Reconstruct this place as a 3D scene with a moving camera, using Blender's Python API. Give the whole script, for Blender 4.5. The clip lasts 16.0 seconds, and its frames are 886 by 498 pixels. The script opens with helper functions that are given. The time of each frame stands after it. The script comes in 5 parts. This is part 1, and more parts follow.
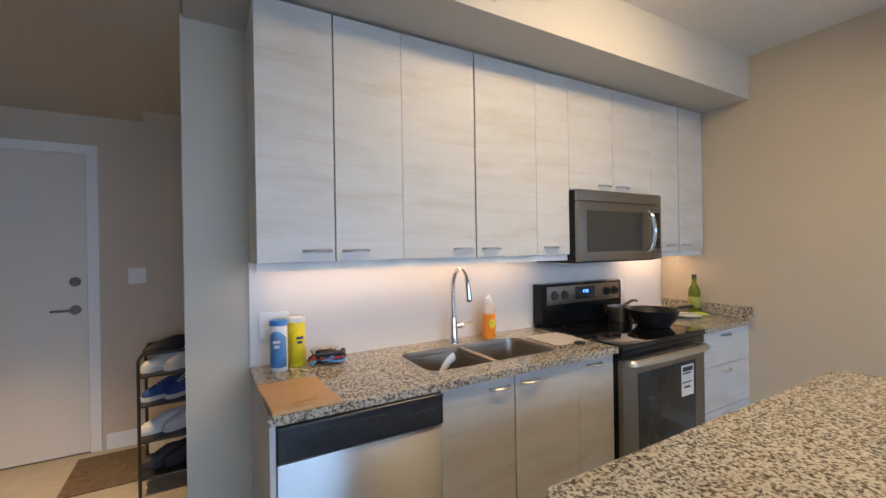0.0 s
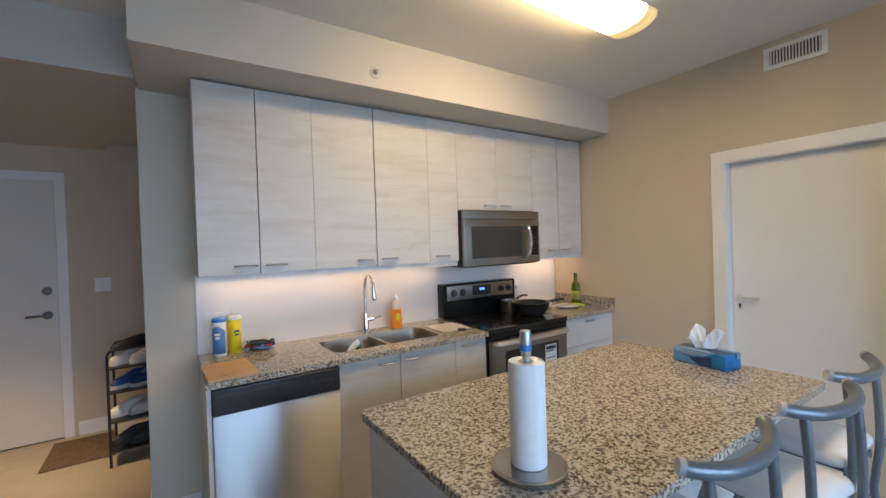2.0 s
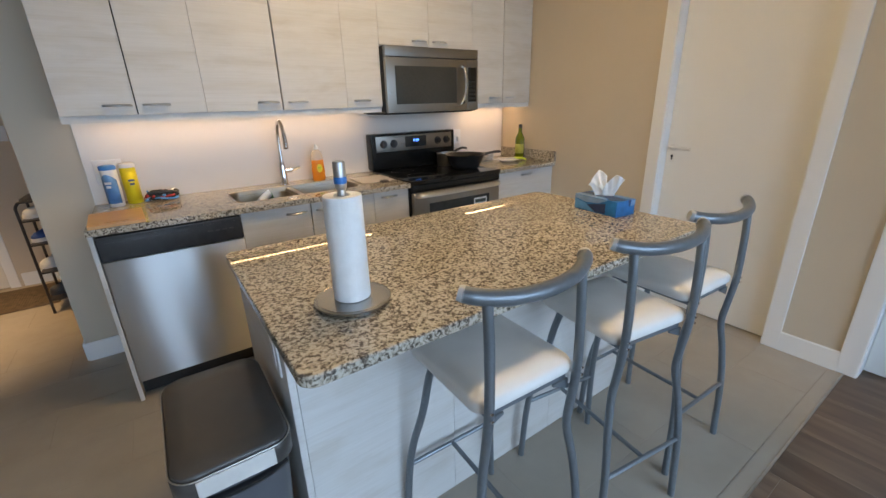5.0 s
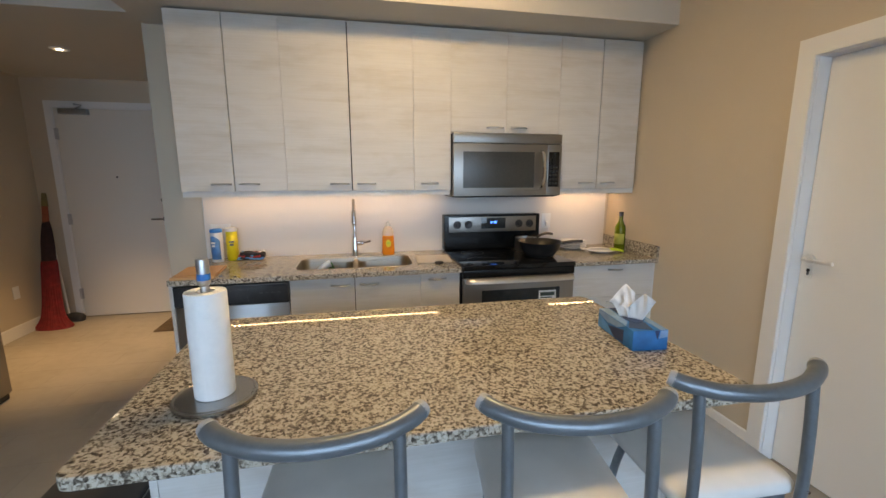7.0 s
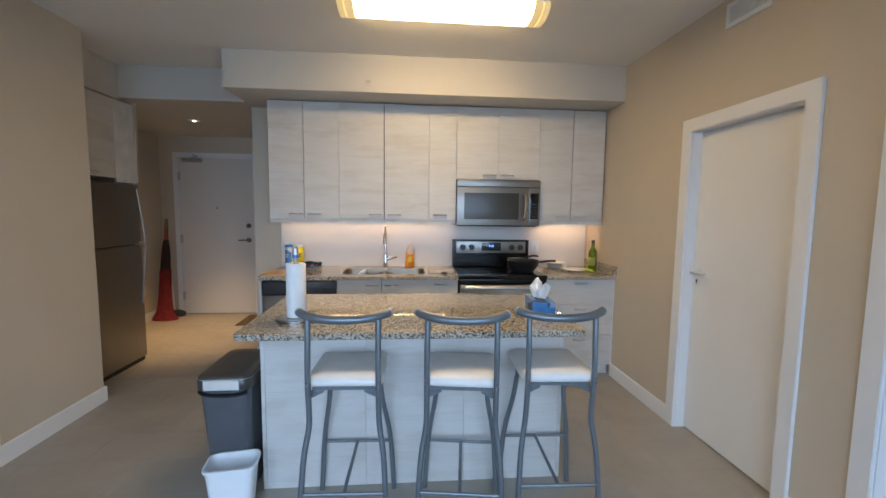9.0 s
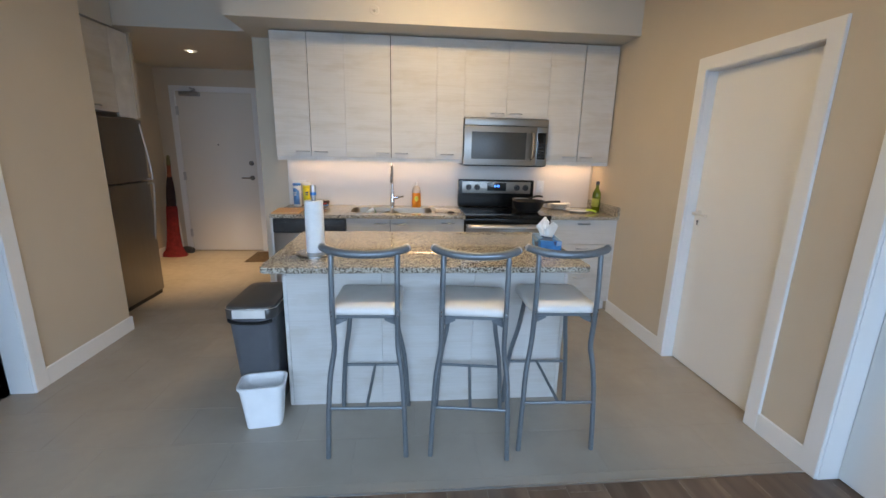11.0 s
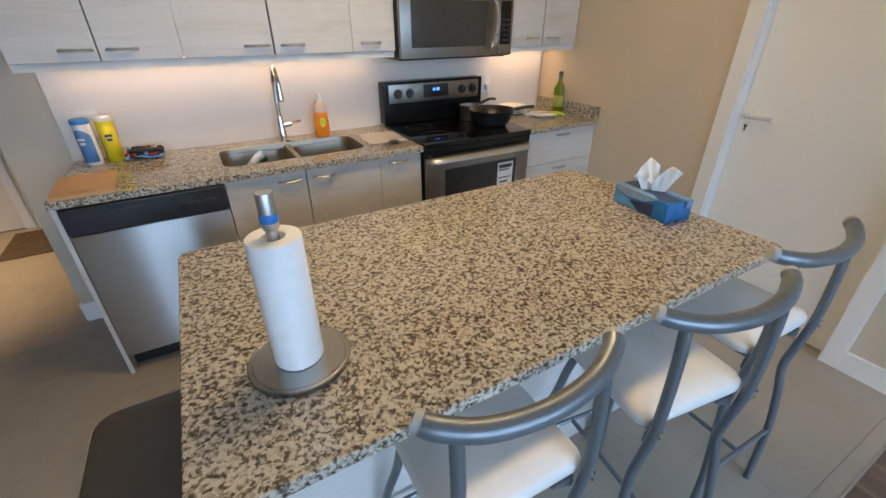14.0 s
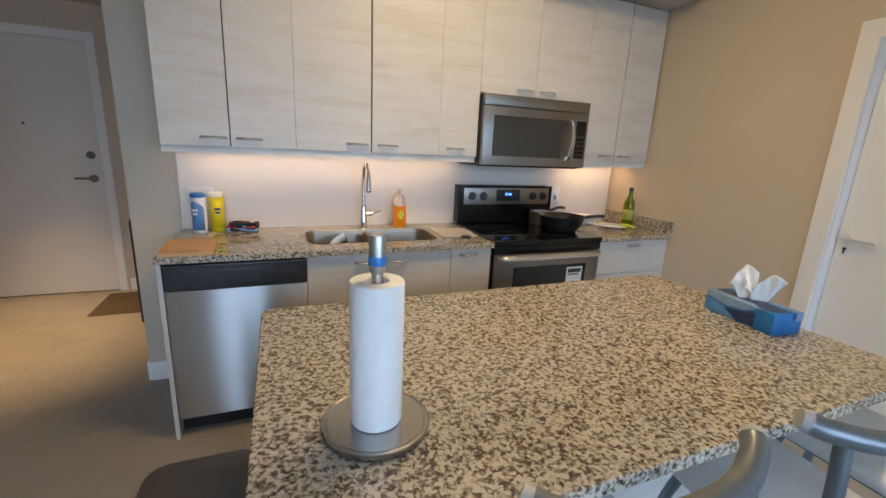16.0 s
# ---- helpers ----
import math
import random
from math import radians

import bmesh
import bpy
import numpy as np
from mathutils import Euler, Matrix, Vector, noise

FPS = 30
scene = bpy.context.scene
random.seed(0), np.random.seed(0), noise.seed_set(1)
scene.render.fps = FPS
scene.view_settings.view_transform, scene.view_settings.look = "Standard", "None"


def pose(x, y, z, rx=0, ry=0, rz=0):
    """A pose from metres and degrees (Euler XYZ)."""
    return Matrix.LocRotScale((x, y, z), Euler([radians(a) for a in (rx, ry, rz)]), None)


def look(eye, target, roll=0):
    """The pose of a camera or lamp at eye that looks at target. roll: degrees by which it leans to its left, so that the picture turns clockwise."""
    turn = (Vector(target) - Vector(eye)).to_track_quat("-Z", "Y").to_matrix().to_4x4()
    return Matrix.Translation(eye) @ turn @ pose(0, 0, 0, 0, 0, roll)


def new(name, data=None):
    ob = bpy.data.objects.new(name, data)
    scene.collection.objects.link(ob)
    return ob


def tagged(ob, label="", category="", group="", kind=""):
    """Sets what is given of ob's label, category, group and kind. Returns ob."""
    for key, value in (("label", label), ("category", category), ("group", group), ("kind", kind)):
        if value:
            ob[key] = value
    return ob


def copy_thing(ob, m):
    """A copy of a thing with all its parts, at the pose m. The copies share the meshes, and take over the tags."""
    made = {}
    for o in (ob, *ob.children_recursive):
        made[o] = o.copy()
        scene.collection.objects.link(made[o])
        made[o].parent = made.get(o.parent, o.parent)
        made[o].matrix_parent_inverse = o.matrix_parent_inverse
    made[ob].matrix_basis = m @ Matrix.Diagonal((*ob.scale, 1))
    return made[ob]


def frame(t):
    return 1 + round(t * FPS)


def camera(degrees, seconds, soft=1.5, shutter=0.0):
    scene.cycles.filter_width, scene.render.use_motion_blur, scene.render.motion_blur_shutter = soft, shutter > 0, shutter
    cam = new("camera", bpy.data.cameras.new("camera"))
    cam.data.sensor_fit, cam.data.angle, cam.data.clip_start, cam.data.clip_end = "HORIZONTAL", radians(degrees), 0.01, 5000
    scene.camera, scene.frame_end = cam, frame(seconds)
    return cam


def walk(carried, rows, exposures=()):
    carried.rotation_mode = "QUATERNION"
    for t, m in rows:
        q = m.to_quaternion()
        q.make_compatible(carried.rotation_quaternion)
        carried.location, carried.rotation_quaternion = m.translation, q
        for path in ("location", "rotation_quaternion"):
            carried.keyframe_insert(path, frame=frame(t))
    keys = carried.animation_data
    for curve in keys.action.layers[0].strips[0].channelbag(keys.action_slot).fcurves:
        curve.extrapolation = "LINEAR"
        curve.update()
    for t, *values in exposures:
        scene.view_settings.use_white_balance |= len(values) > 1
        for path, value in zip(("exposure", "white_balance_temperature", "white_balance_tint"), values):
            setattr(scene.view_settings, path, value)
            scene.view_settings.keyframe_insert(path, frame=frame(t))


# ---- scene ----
cam = camera(94.3, 16.0)
# stops and white balance of the recording camera
EXPOSURES = [(0.0, 0.20, 6770), (0.7, 0.20, 6820), (1.5, 0.10, 6820), (2.0, 0.08, 6920), (3.5, 0.10, 7120), (6.3, -0.07, 8150), (7.0, -0.06, 8050), (8.5, -0.07, 7350), (9.0, -0.07, 7300), (9.6, 0.05, 7300), (12.5, 0.03, 7450), (14.5, 0.03, 7270), (16.0, 0.0, 7520)]
PATH = [
    (0, (-3.223, -2.03, 1.434), (-2.228, -0.295, 1.43), -0.9),
    (0.5, (-3.316, -2.387, 1.459), (-2.471, -0.574, 1.487), -1.0),
    (1, (-3.238, -2.619, 1.499), (-2.39, -0.81, 1.589), -1.2),
    (1.5, (-3.152, -2.768, 1.53), (-2.231, -0.995, 1.615), -1.6),
    (2, (-3.167, -2.802, 1.515), (-2.069, -1.131, 1.491), -1.9),
    (2.5, (-3.243, -2.77, 1.492), (-1.939, -1.274, 1.243), -1.6),
    (3, (-3.268, -2.77, 1.45), (-1.872, -1.408, 1.008), -1.3),
    (3.5, (-3.258, -2.813, 1.426), (-1.869, -1.498, 0.841), -1.1),
    (6, (-2.31, -3.012, 1.403), (-1.579, -1.252, 0.795), -0.4),
    (6.5, (-2.157, -3.022, 1.416), (-1.595, -1.168, 0.920), 0.3),
    (7, (-2.024, -3.086, 1.475), (-1.629, -1.156, 1.128), -0.1),
    (7.5, (-1.871, -3.379, 1.441), (-1.638, -1.4, 1.269), 0.0),
    (8, (-1.795, -3.596, 1.489), (-1.589, -1.607, 1.465), -0.9),
    (8.5, (-1.861, -3.784, 1.501), (-1.637, -1.797, 1.461), -0.8),
    (9, (-1.844, -4.101, 1.466), (-1.673, -2.116, 1.284), 0.7),
    (9.5, (-1.88, -4.284, 1.449), (-1.728, -2.327, 1.066), 1.3),
    (12, (-2.005, -3.799, 1.489), (-1.732, -1.894, 0.944), 0.7),
    (12.5, (-2.14, -3.469, 1.501), (-1.765, -1.62, 0.837), -0.0),
    (13, (-2.238, -3.14, 1.513), (-1.692, -1.381, 0.732), -0.6),
    (13.5, (-2.293, -2.901, 1.536), (-1.59, -1.254, 0.647), -0.7),
    (14, (-2.459, -2.707, 1.519), (-1.589, -1.184, 0.558), -0.3),
    (14.5, (-2.531, -2.659, 1.53), (-1.53, -1.246, 0.529), 0.2),
    (15, (-2.544, -2.658, 1.518), (-1.491, -1.27, 0.537), 0.7),
    (15.5, (-2.55, -2.657, 1.463), (-1.571, -1.09, 0.696), 1.4),
    (16, (-2.551, -2.681, 1.425), (-1.82, -0.88, 0.953), 2.7),
]
walk(cam, [(t, look(eye, target, roll)) for t, eye, target, roll in PATH],
     [(t, stops, kelvin, 10) for t, stops, kelvin in EXPOSURES])

# ---- light ----
world = bpy.data.worlds.new("world")
scene.world = world
world.use_nodes = True
wn = world.node_tree.nodes
sky = wn.new("ShaderNodeTexSky")
sky.sky_type, sky.sun_disc, sky.sun_elevation, sky.sun_rotation = "NISHITA", False, radians(40), radians(60)
world.node_tree.links.new(sky.outputs[0], wn["Background"].inputs[0])
wn["Background"].inputs[1].default_value = 0.06


def lamp(name, kind, m, energy, color, size=0.1, size_y=None, spot=None):
    data = bpy.data.lights.new(name, kind)
    data.energy, data.color = energy, color
    if kind == "AREA":
        data.size = size
        if size_y:
            data.shape, data.size_y = "RECTANGLE", size_y
    else:
        data.shadow_soft_size = size
    if spot:
        data.spot_size, data.spot_blend = radians(spot), 1.0
    ob = new(name, data)
    ob.matrix_world = m
    return ob


DAY = (0.415, 0.65, 1.04)
for x, wide in ((-3.50, 0.80), (-2.53, 0.86), (-1.56, 0.88), (-0.64, 0.80)):
    lamp("window_daylight", "AREA", look((x, -5.40, 1.40), (x - 0.1, -3.0, 0.0)), 20.5 * wide, DAY, wide, 1.9).data.spread = radians(118)
lamp("hall_downlight", "SPOT", look((-4.19, 0.74, 2.40), (-4.27, 0.86, 0)), 255, (1.0, 0.69, 0.38), 0.035, None, 62)

for x, wide, watts in ((-2.235, 1.56, 1.65), (-0.298, 0.48, 0.95)):
    lamp("led_strip_light", "AREA", look((x, -0.118, 1.374), (x, -0.09, 0.514)), watts, (1.0, 0.66, 0.38), wide, 0.012).data.spread = radians(165)


# ---- materials ----
def material(name, color=(0.8, 0.8, 0.8), rough=0.5, metal=0.0, **more):
    m = bpy.data.materials.new(name)
    m.use_nodes = True
    b = m.node_tree.nodes["Principled BSDF"]
    b.inputs["Base Color"].default_value = (*color, 1)
    b.inputs["Roughness"].default_value, b.inputs["Metallic"].default_value = rough, metal
    for key, value in more.items():
        b.inputs[key.replace("_", " ")].default_value = value
    return m


def node(m, kind, **inputs):
    n = m.node_tree.nodes.new("ShaderNode" + kind)
    for key, value in inputs.items():
        n.inputs[key.replace("_", " ")].default_value = value
    return n


def link(m, a, b):
    m.node_tree.links.new(a, b)


def bsdf(m):
    return m.node_tree.nodes["Principled BSDF"]


def coords(m, scale=(1, 1, 1), shift=None):
    c, p = node(m, "NewGeometry"), node(m, "Mapping")
    link(m, c.outputs["Position"], p.inputs["Vector"])
    p.inputs["Scale"].default_value = scale
    if shift:
        link(m, shift, p.inputs["Location"])
    return p.outputs[0]


def ramp(m, source, stops, interpolation="LINEAR"):
    r = node(m, "ValToRGB")
    r.color_ramp.interpolation = interpolation
    e = r.color_ramp.elements
    while len(e) < len(stops):
        e.new(0.5)
    for i, (p, c) in enumerate(stops):
        e[i].position, e[i].color = p, (*c, 1)
    link(m, source, r.inputs[0])
    return r.outputs[0]


def noisy(m, vec, scale, detail=4, rough=0.5, distortion=0.0):
    n = node(m, "TexNoise", Scale=scale, Detail=detail, Roughness=rough, Distortion=distortion)
    link(m, vec, n.inputs["Vector"])
    return n.outputs[0]


def mixed(m, fac, a, b, mode="MIX"):
    x = node(m, "Mix")
    x.data_type, x.blend_type = "RGBA", mode
    for value, slot in ((fac, x.inputs[0]), (a, x.inputs[6]), (b, x.inputs[7])):
        if isinstance(value, (int, float)):
            slot.default_value = value
        elif isinstance(value, tuple):
            slot.default_value = (*value, 1)
        else:
            link(m, value, slot)
    return x.outputs[2]


def bump(m, height, strength=0.1, distance=0.002):
    b = node(m, "Bump", Strength=strength, Distance=distance)
    link(m, height, b.inputs["Height"])
    link(m, b.outputs[0], bsdf(m).inputs["Normal"])


def paint(name, color, rough=0.6, var=0.04, grain=180):
    m = material(name, color, rough)
    v = coords(m)
    dark = tuple(c * (1 - var) for c in color)
    lite = tuple(min(1, c * (1 + var)) for c in color)
    link(m, ramp(m, noisy(m, v, 1.3, 5), [(0.3, dark), (0.7, lite)]), bsdf(m).inputs["Base Color"])
    bump(m, noisy(m, v, grain, 3), 0.12, 0.0015)
    return m


def laminate(name, base, streak, dark):
    """Whitewashed wood-grain laminate, the grain lying across."""
    m = material(name, base, 0.42)
    info = node(m, "ObjectInfo")
    mul = node(m, "VectorMath")
    mul.operation = "SCALE"
    mul.inputs[0].default_value = (3.0, 5.0, 9.0)
    link(m, info.outputs["Random"], mul.inputs["Scale"])
    v = coords(m, (0.75, 0.75, 11), mul.outputs[0])
    v2 = coords(m, (2.2, 2.2, 75), mul.outputs[0])
    a = ramp(m, noisy(m, v, 1.3, 6, 0.55, 0.9), [(0.27, dark), (0.38, streak), (0.52, base)])
    f = ramp(m, noisy(m, v2, 1.8, 5, 0.6), [(0.35, (0.92, 0.915, 0.91)), (0.6, (1, 1, 1))])
    v3 = coords(m, (1.5, 1.5, 5.5), mul.outputs[0])
    stain = ramp(m, noisy(m, v3, 1.7, 5, 0.6, 0.4), [(0.34, (0.90, 0.875, 0.835)), (0.52, (1, 1, 1))])
    grained = mixed(m, 0.8, a, f, "MULTIPLY")
    link(m, mixed(m, 0.9, grained, stain, "MULTIPLY"), bsdf(m).inputs["Base Color"])
    bump(m, noisy(m, v2, 1.8, 5), 0.12, 0.0008)
    return m


def granite(name):
    m = material(name, (0.6, 0.55, 0.48), 0.02)
    v = coords(m)
    warp = node(m, "TexNoise", Scale=70.0, Detail=3.0)
    link(m, v, warp.inputs["Vector"])
    add = node(m, "VectorMath")
    add.operation = "MULTIPLY_ADD"
    add.inputs[1].default_value = (0.012, 0.012, 0.012)
    link(m, warp.outputs["Color"], add.inputs[0])
    link(m, v, add.inputs[2])
    vo = node(m, "TexVoronoi", Scale=150.0, Randomness=1.0)
    link(m, add.outputs[0], vo.inputs["Vector"])
    sep = node(m, "SeparateColor")
    link(m, vo.outputs["Color"], sep.inputs[0])
    big = noisy(m, add.outputs[0], 96, 2, 0.5)
    s = node(m, "Math")
    s.operation = "MULTIPLY_ADD"
    s.inputs[1].default_value = 0.42
    link(m, sep.outputs[0], s.inputs[0])
    s2 = node(m, "Math")
    s2.operation = "MULTIPLY"
    s2.inputs[1].default_value = 1.1
    link(m, big, s2.inputs[0])
    link(m, s2.outputs[0], s.inputs[2])
    col = ramp(m, s.outputs[0], [(0.0, (0.070, 0.058, 0.046)), (0.49, (0.108, 0.090, 0.071)), (0.59, (0.175, 0.150, 0.120)), (0.67, (0.285, 0.250, 0.202)),
                                 (0.735, (0.412, 0.370, 0.303)), (0.84, (0.530, 0.486, 0.408))], "CONSTANT")
    link(m, mixed(m, 0.35, col, ramp(m, noisy(m, v, 9, 3), [(0.3, (0.75, 0.73, 0.7)), (0.7, (1, 0.98, 0.95))]), "MULTIPLY"), bsdf(m).inputs["Base Color"])
    return m


DARK_METAL = material("aged_dark_nickel", (0.20, 0.19, 0.175), 0.3, 1.0)


def brushed(name, color, rough, scale, strength=0.06):
    m = material(name, color, rough, 1.0)
    v = coords(m, scale)
    n = noisy(m, v, 1.0, 4, 0.6)
    link(m, ramp(m, n, [(0.3, (rough * (0.8 if strength else 0.95),) * 3), (0.7, (min(1, rough * (1.25 if strength else 1.05)),) * 3)]), bsdf(m).inputs["Roughness"])
    if strength:
        bump(m, n, strength, 0.0005)
    return m


def varied(name, color, rough=0.5, metal=0.0, scale=8.0, var=0.12, relief=0.05, grain=120.0, **more):
    m = material(name, color, rough, metal, **more)
    v = coords(m)
    link(m, ramp(m, noisy(m, v, scale, 5), [(0.3, tuple(c * (1 - var) for c in color)), (0.7, tuple(min(1, c * (1 + var)) for c in color))]), bsdf(m).inputs["Base Color"])
    if relief:
        bump(m, noisy(m, v, grain, 3), relief, 0.001)
    return m


def glow(name, color, strength):
    return material(name, color, 0.5, 0.0, Emission_Color=(*color, 1), Emission_Strength=strength)


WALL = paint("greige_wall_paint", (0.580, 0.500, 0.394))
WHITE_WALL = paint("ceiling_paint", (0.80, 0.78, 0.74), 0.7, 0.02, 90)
# Ceiling white in a darker tone: bulkheads' and hall's dimmer light put into colour.
DIM_CEILING_PAINT = paint("dimmed_ceiling_paint", (0.56, 0.53, 0.475), 0.7, 0.02, 90)
TRIM = paint("white_trim_paint", (0.80, 0.80, 0.79), 0.32, 0.015, 60)
DOOR_WHITE = paint("door_paint", (0.80, 0.79, 0.76), 0.38, 0.02, 60)
LAMINATE = laminate("whitewashed_laminate", (0.612, 0.597, 0.572), (0.595, 0.574, 0.543), (0.565, 0.535, 0.49))
CARCASS = varied("cabinet_carcass", (0.66, 0.65, 0.63), 0.45)
# Near-black for sheets that paint in the shade of door gaps and vent.
GAP = varied("dark_gap_shade", (0.045, 0.04, 0.036), 0.8)
GRANITE = granite("speckled_granite")
SPLASH = paint("backsplash_panel", (0.70, 0.67, 0.64), 0.3, 0.015, 40)
STEEL_V = material("brushed_appliance_steel", (0.56, 0.555, 0.55), 0.39, 1.0, Anisotropic=1.0, Anisotropic_Rotation=0.25)
STEEL_H = brushed("brushed_steel_horizontal", (0.275, 0.260, 0.240), 0.34, (3, 3, 260), 0.03)
STEEL_BRIGHT = brushed("bright_brushed_steel", (0.62, 0.61, 0.59), 0.36, (3, 3, 260), 0.02)
STEEL_DARK = brushed("dark_brushed_steel", (0.32, 0.305, 0.288), 0.40, (160, 160, 3))
STEEL_SINK = brushed("sink_steel", (0.34, 0.305, 0.26), 0.40, (90, 90, 90), 0.03)
STEEL_BASE = brushed("spun_steel", (0.40, 0.39, 0.375), 0.25, (120, 120, 120), 0.0)
CHROME = varied("chrome", (0.72, 0.72, 0.73), 0.12, 1.0, 20, 0.04, 0.0)
LIGHT_METAL = varied("pale_satin_metal", (0.78, 0.76, 0.72), 0.4, 0.35, 30, 0.05, 0.03)
NICKEL = varied("satin_nickel", (0.52, 0.52, 0.52), 0.42, 1.0, 30, 0.06, 0.03)
BLACK_GLASS = varied("black_glass", (0.005, 0.005, 0.005), 0.06, 0, 30, 0.2, 0.0, Specular_IOR_Level=0.4)
BLACK_ENAMEL = varied("black_enamel", (0.007, 0.007, 0.007), 0.22, 0, 30, 0.2, 0.02, Specular_IOR_Level=0.3)
PANEL_BLACK = varied("black_appliance_panel", (0.026, 0.028, 0.032), 0.28, 0, 30, 0.2, 0.02)
BLACK_PLASTIC = varied("black_plastic", (0.015, 0.015, 0.016), 0.36, 0, 30, 0.2, 0.08)
OVEN_GLASS = varied("oven_window_glass", (0.03, 0.033, 0.034), 0.09, 0, 20, 0.2, 0.0)
MW_GLASS = varied("microwave_window", (0.035, 0.036, 0.033), 0.25, 0, 200, 0.25, 0.0)
STOOL_METAL = varied("grey_metallic_paint", (0.175, 0.200, 0.222), 0.34, 0.5, 60, 0.06, 0.02)
VINYL = varied("white_vinyl", (0.74, 0.72, 0.69), 0.45, 0, 12, 0.04, 0.12, 260)
WHITE_PLASTIC = varied("white_plastic", (0.78, 0.79, 0.80), 0.35, 0, 10, 0.03, 0.03)
GREY_PLASTIC = varied("dark_grey_plastic", (0.055, 0.056, 0.062), 0.45, 0, 14, 0.12, 0.06)
BIN_GREY = varied("slate_grey_plastic", (0.085, 0.09, 0.10), 0.4, 0, 14, 0.08, 0.04)
LID_STEEL = varied("dark_matte_lid", (0.060, 0.055, 0.052), 0.36, 0.0, 10, 0.12, 0.04)
PAPER = varied("paper_towel", (0.84, 0.84, 0.83), 0.9, 0, 40, 0.03, 0.5, 160)
TISSUE = varied("tissue_paper", (0.86, 0.85, 0.84), 0.9, 0, 30, 0.03, 0.2, 90)
BOX_BLUE = varied("blue_printed_card", (0.012, 0.175, 0.45), 0.45, 0, 18, 0.25, 0.02)
BOX_SKY = varied("light_blue_print", (0.10, 0.32, 0.62), 0.45, 0, 25, 0.2, 0.0)
BOX_PALE = varied("pale_blue_print", (0.22, 0.36, 0.56), 0.45, 0, 25, 0.15, 0.0)
BOX_NAVY = varied("navy_print", (0.022, 0.045, 0.125), 0.45, 0, 25, 0.2, 0.0)
BOARD = laminate("cutting_board_wood", (0.60, 0.34, 0.14), (0.54, 0.29, 0.11), (0.45, 0.23, 0.08))
PALE_BLUE = varied("sky_blue_label", (0.09, 0.27, 0.60), 0.4, 0, 14, 0.25, 0.0)
BLUE = varied("blue_plastic", (0.03, 0.20, 0.55), 0.35, 0, 20, 0.08, 0.02)
YELLOW = varied("yellow_plastic", (0.80, 0.66, 0.03), 0.35, 0, 20, 0.06, 0.02)
LIME = varied("lime_plastic", (0.52, 0.66, 0.04), 0.4, 0, 20, 0.06, 0.02)
ORANGE = varied("orange_liquid", (0.85, 0.27, 0.03), 0.2, 0, 20, 0.06, 0.0)
PEACH = varied("clear_plastic", (0.78, 0.66, 0.56), 0.12, 0, 20, 0.03, 0.0, Alpha=0.55)
RED = varied("red_plastic", (0.42, 0.03, 0.03), 0.45, 0, 12, 0.2, 0.04)
RED_CLOTH = varied("red_fabric", (0.19, 0.014, 0.017), 0.85, 0, 25, 0.3, 0.4, 90)
GREEN_GLASS = varied("green_bottle_glass", (0.155, 0.20, 0.008), 0.08, 0, 20, 0.15, 0.0, Transmission_Weight=0.35)
LABEL_TAN = varied("bottle_label", (0.34, 0.36, 0.07), 0.6, 0, 20, 0.2, 0.0)
CERAMIC = varied("white_ceramic", (0.80, 0.79, 0.77), 0.18, 0, 10, 0.02, 0.0)
NONSTICK = varied("non_stick_coating", (0.02, 0.02, 0.02), 0.34, 0, 30, 0.2, 0.04)
MAT = varied("brown_door_mat", (0.12, 0.085, 0.055), 0.95, 0, 30, 0.3, 0.8, 300)
RACK = varied("dark_bronze_metal", (0.035, 0.030, 0.028), 0.4, 0.3, 20, 0.15, 0.03)
SHOE_WHITE = varied("white_shoe_leather", (0.66, 0.65, 0.63), 0.6, 0, 15, 0.08, 0.15, 90)
SHOE_BLUE = varied("blue_shoe_mesh", (0.03, 0.07, 0.22), 0.8, 0, 30, 0.25, 0.3, 200)
SHOE_BLACK = varied("black_shoe_leather", (0.03, 0.03, 0.034), 0.6, 0, 30, 0.25, 0.2, 120)
# Brown darker than WALL: the unlit room's dimness is put into the colour.
ROOM_SHADE = paint("painted_room_shade", (0.34, 0.25, 0.19), 0.8)
ENTRANCE_PAINT = paint("entrance_door_paint", (0.70, 0.67, 0.61), 0.4, 0.02, 60)
DIFFUSER = glow("lit_diffuser", (1.0, 0.75, 0.44), 27.0)
END_CAP = material("frosted_end_cap", (0.85, 0.72, 0.42), 0.4, 0.0, Emission_Color=(1.0, 0.72, 0.32, 1), Emission_Strength=0.55)
LED = glow("led_chip", (1.0, 0.70, 0.42), 75.0)
BULB = glow("lit_downlight", (1.0, 0.88, 0.7), 14.0)
DISPLAY = glow("blue_display_digits", (0.05, 0.22, 1.0), 4.0)
INK = varied("dark_print", (0.03, 0.05, 0.04), 0.6, 0, 20, 0.1, 0.0)
GLASS = material("window_glass", (0.9, 0.95, 1.0), 0.02, 0.0, Transmission_Weight=1.0)
BACKDROP = glow("bright_overcast_sky", (0.62, 0.80, 1.0), 1.1)


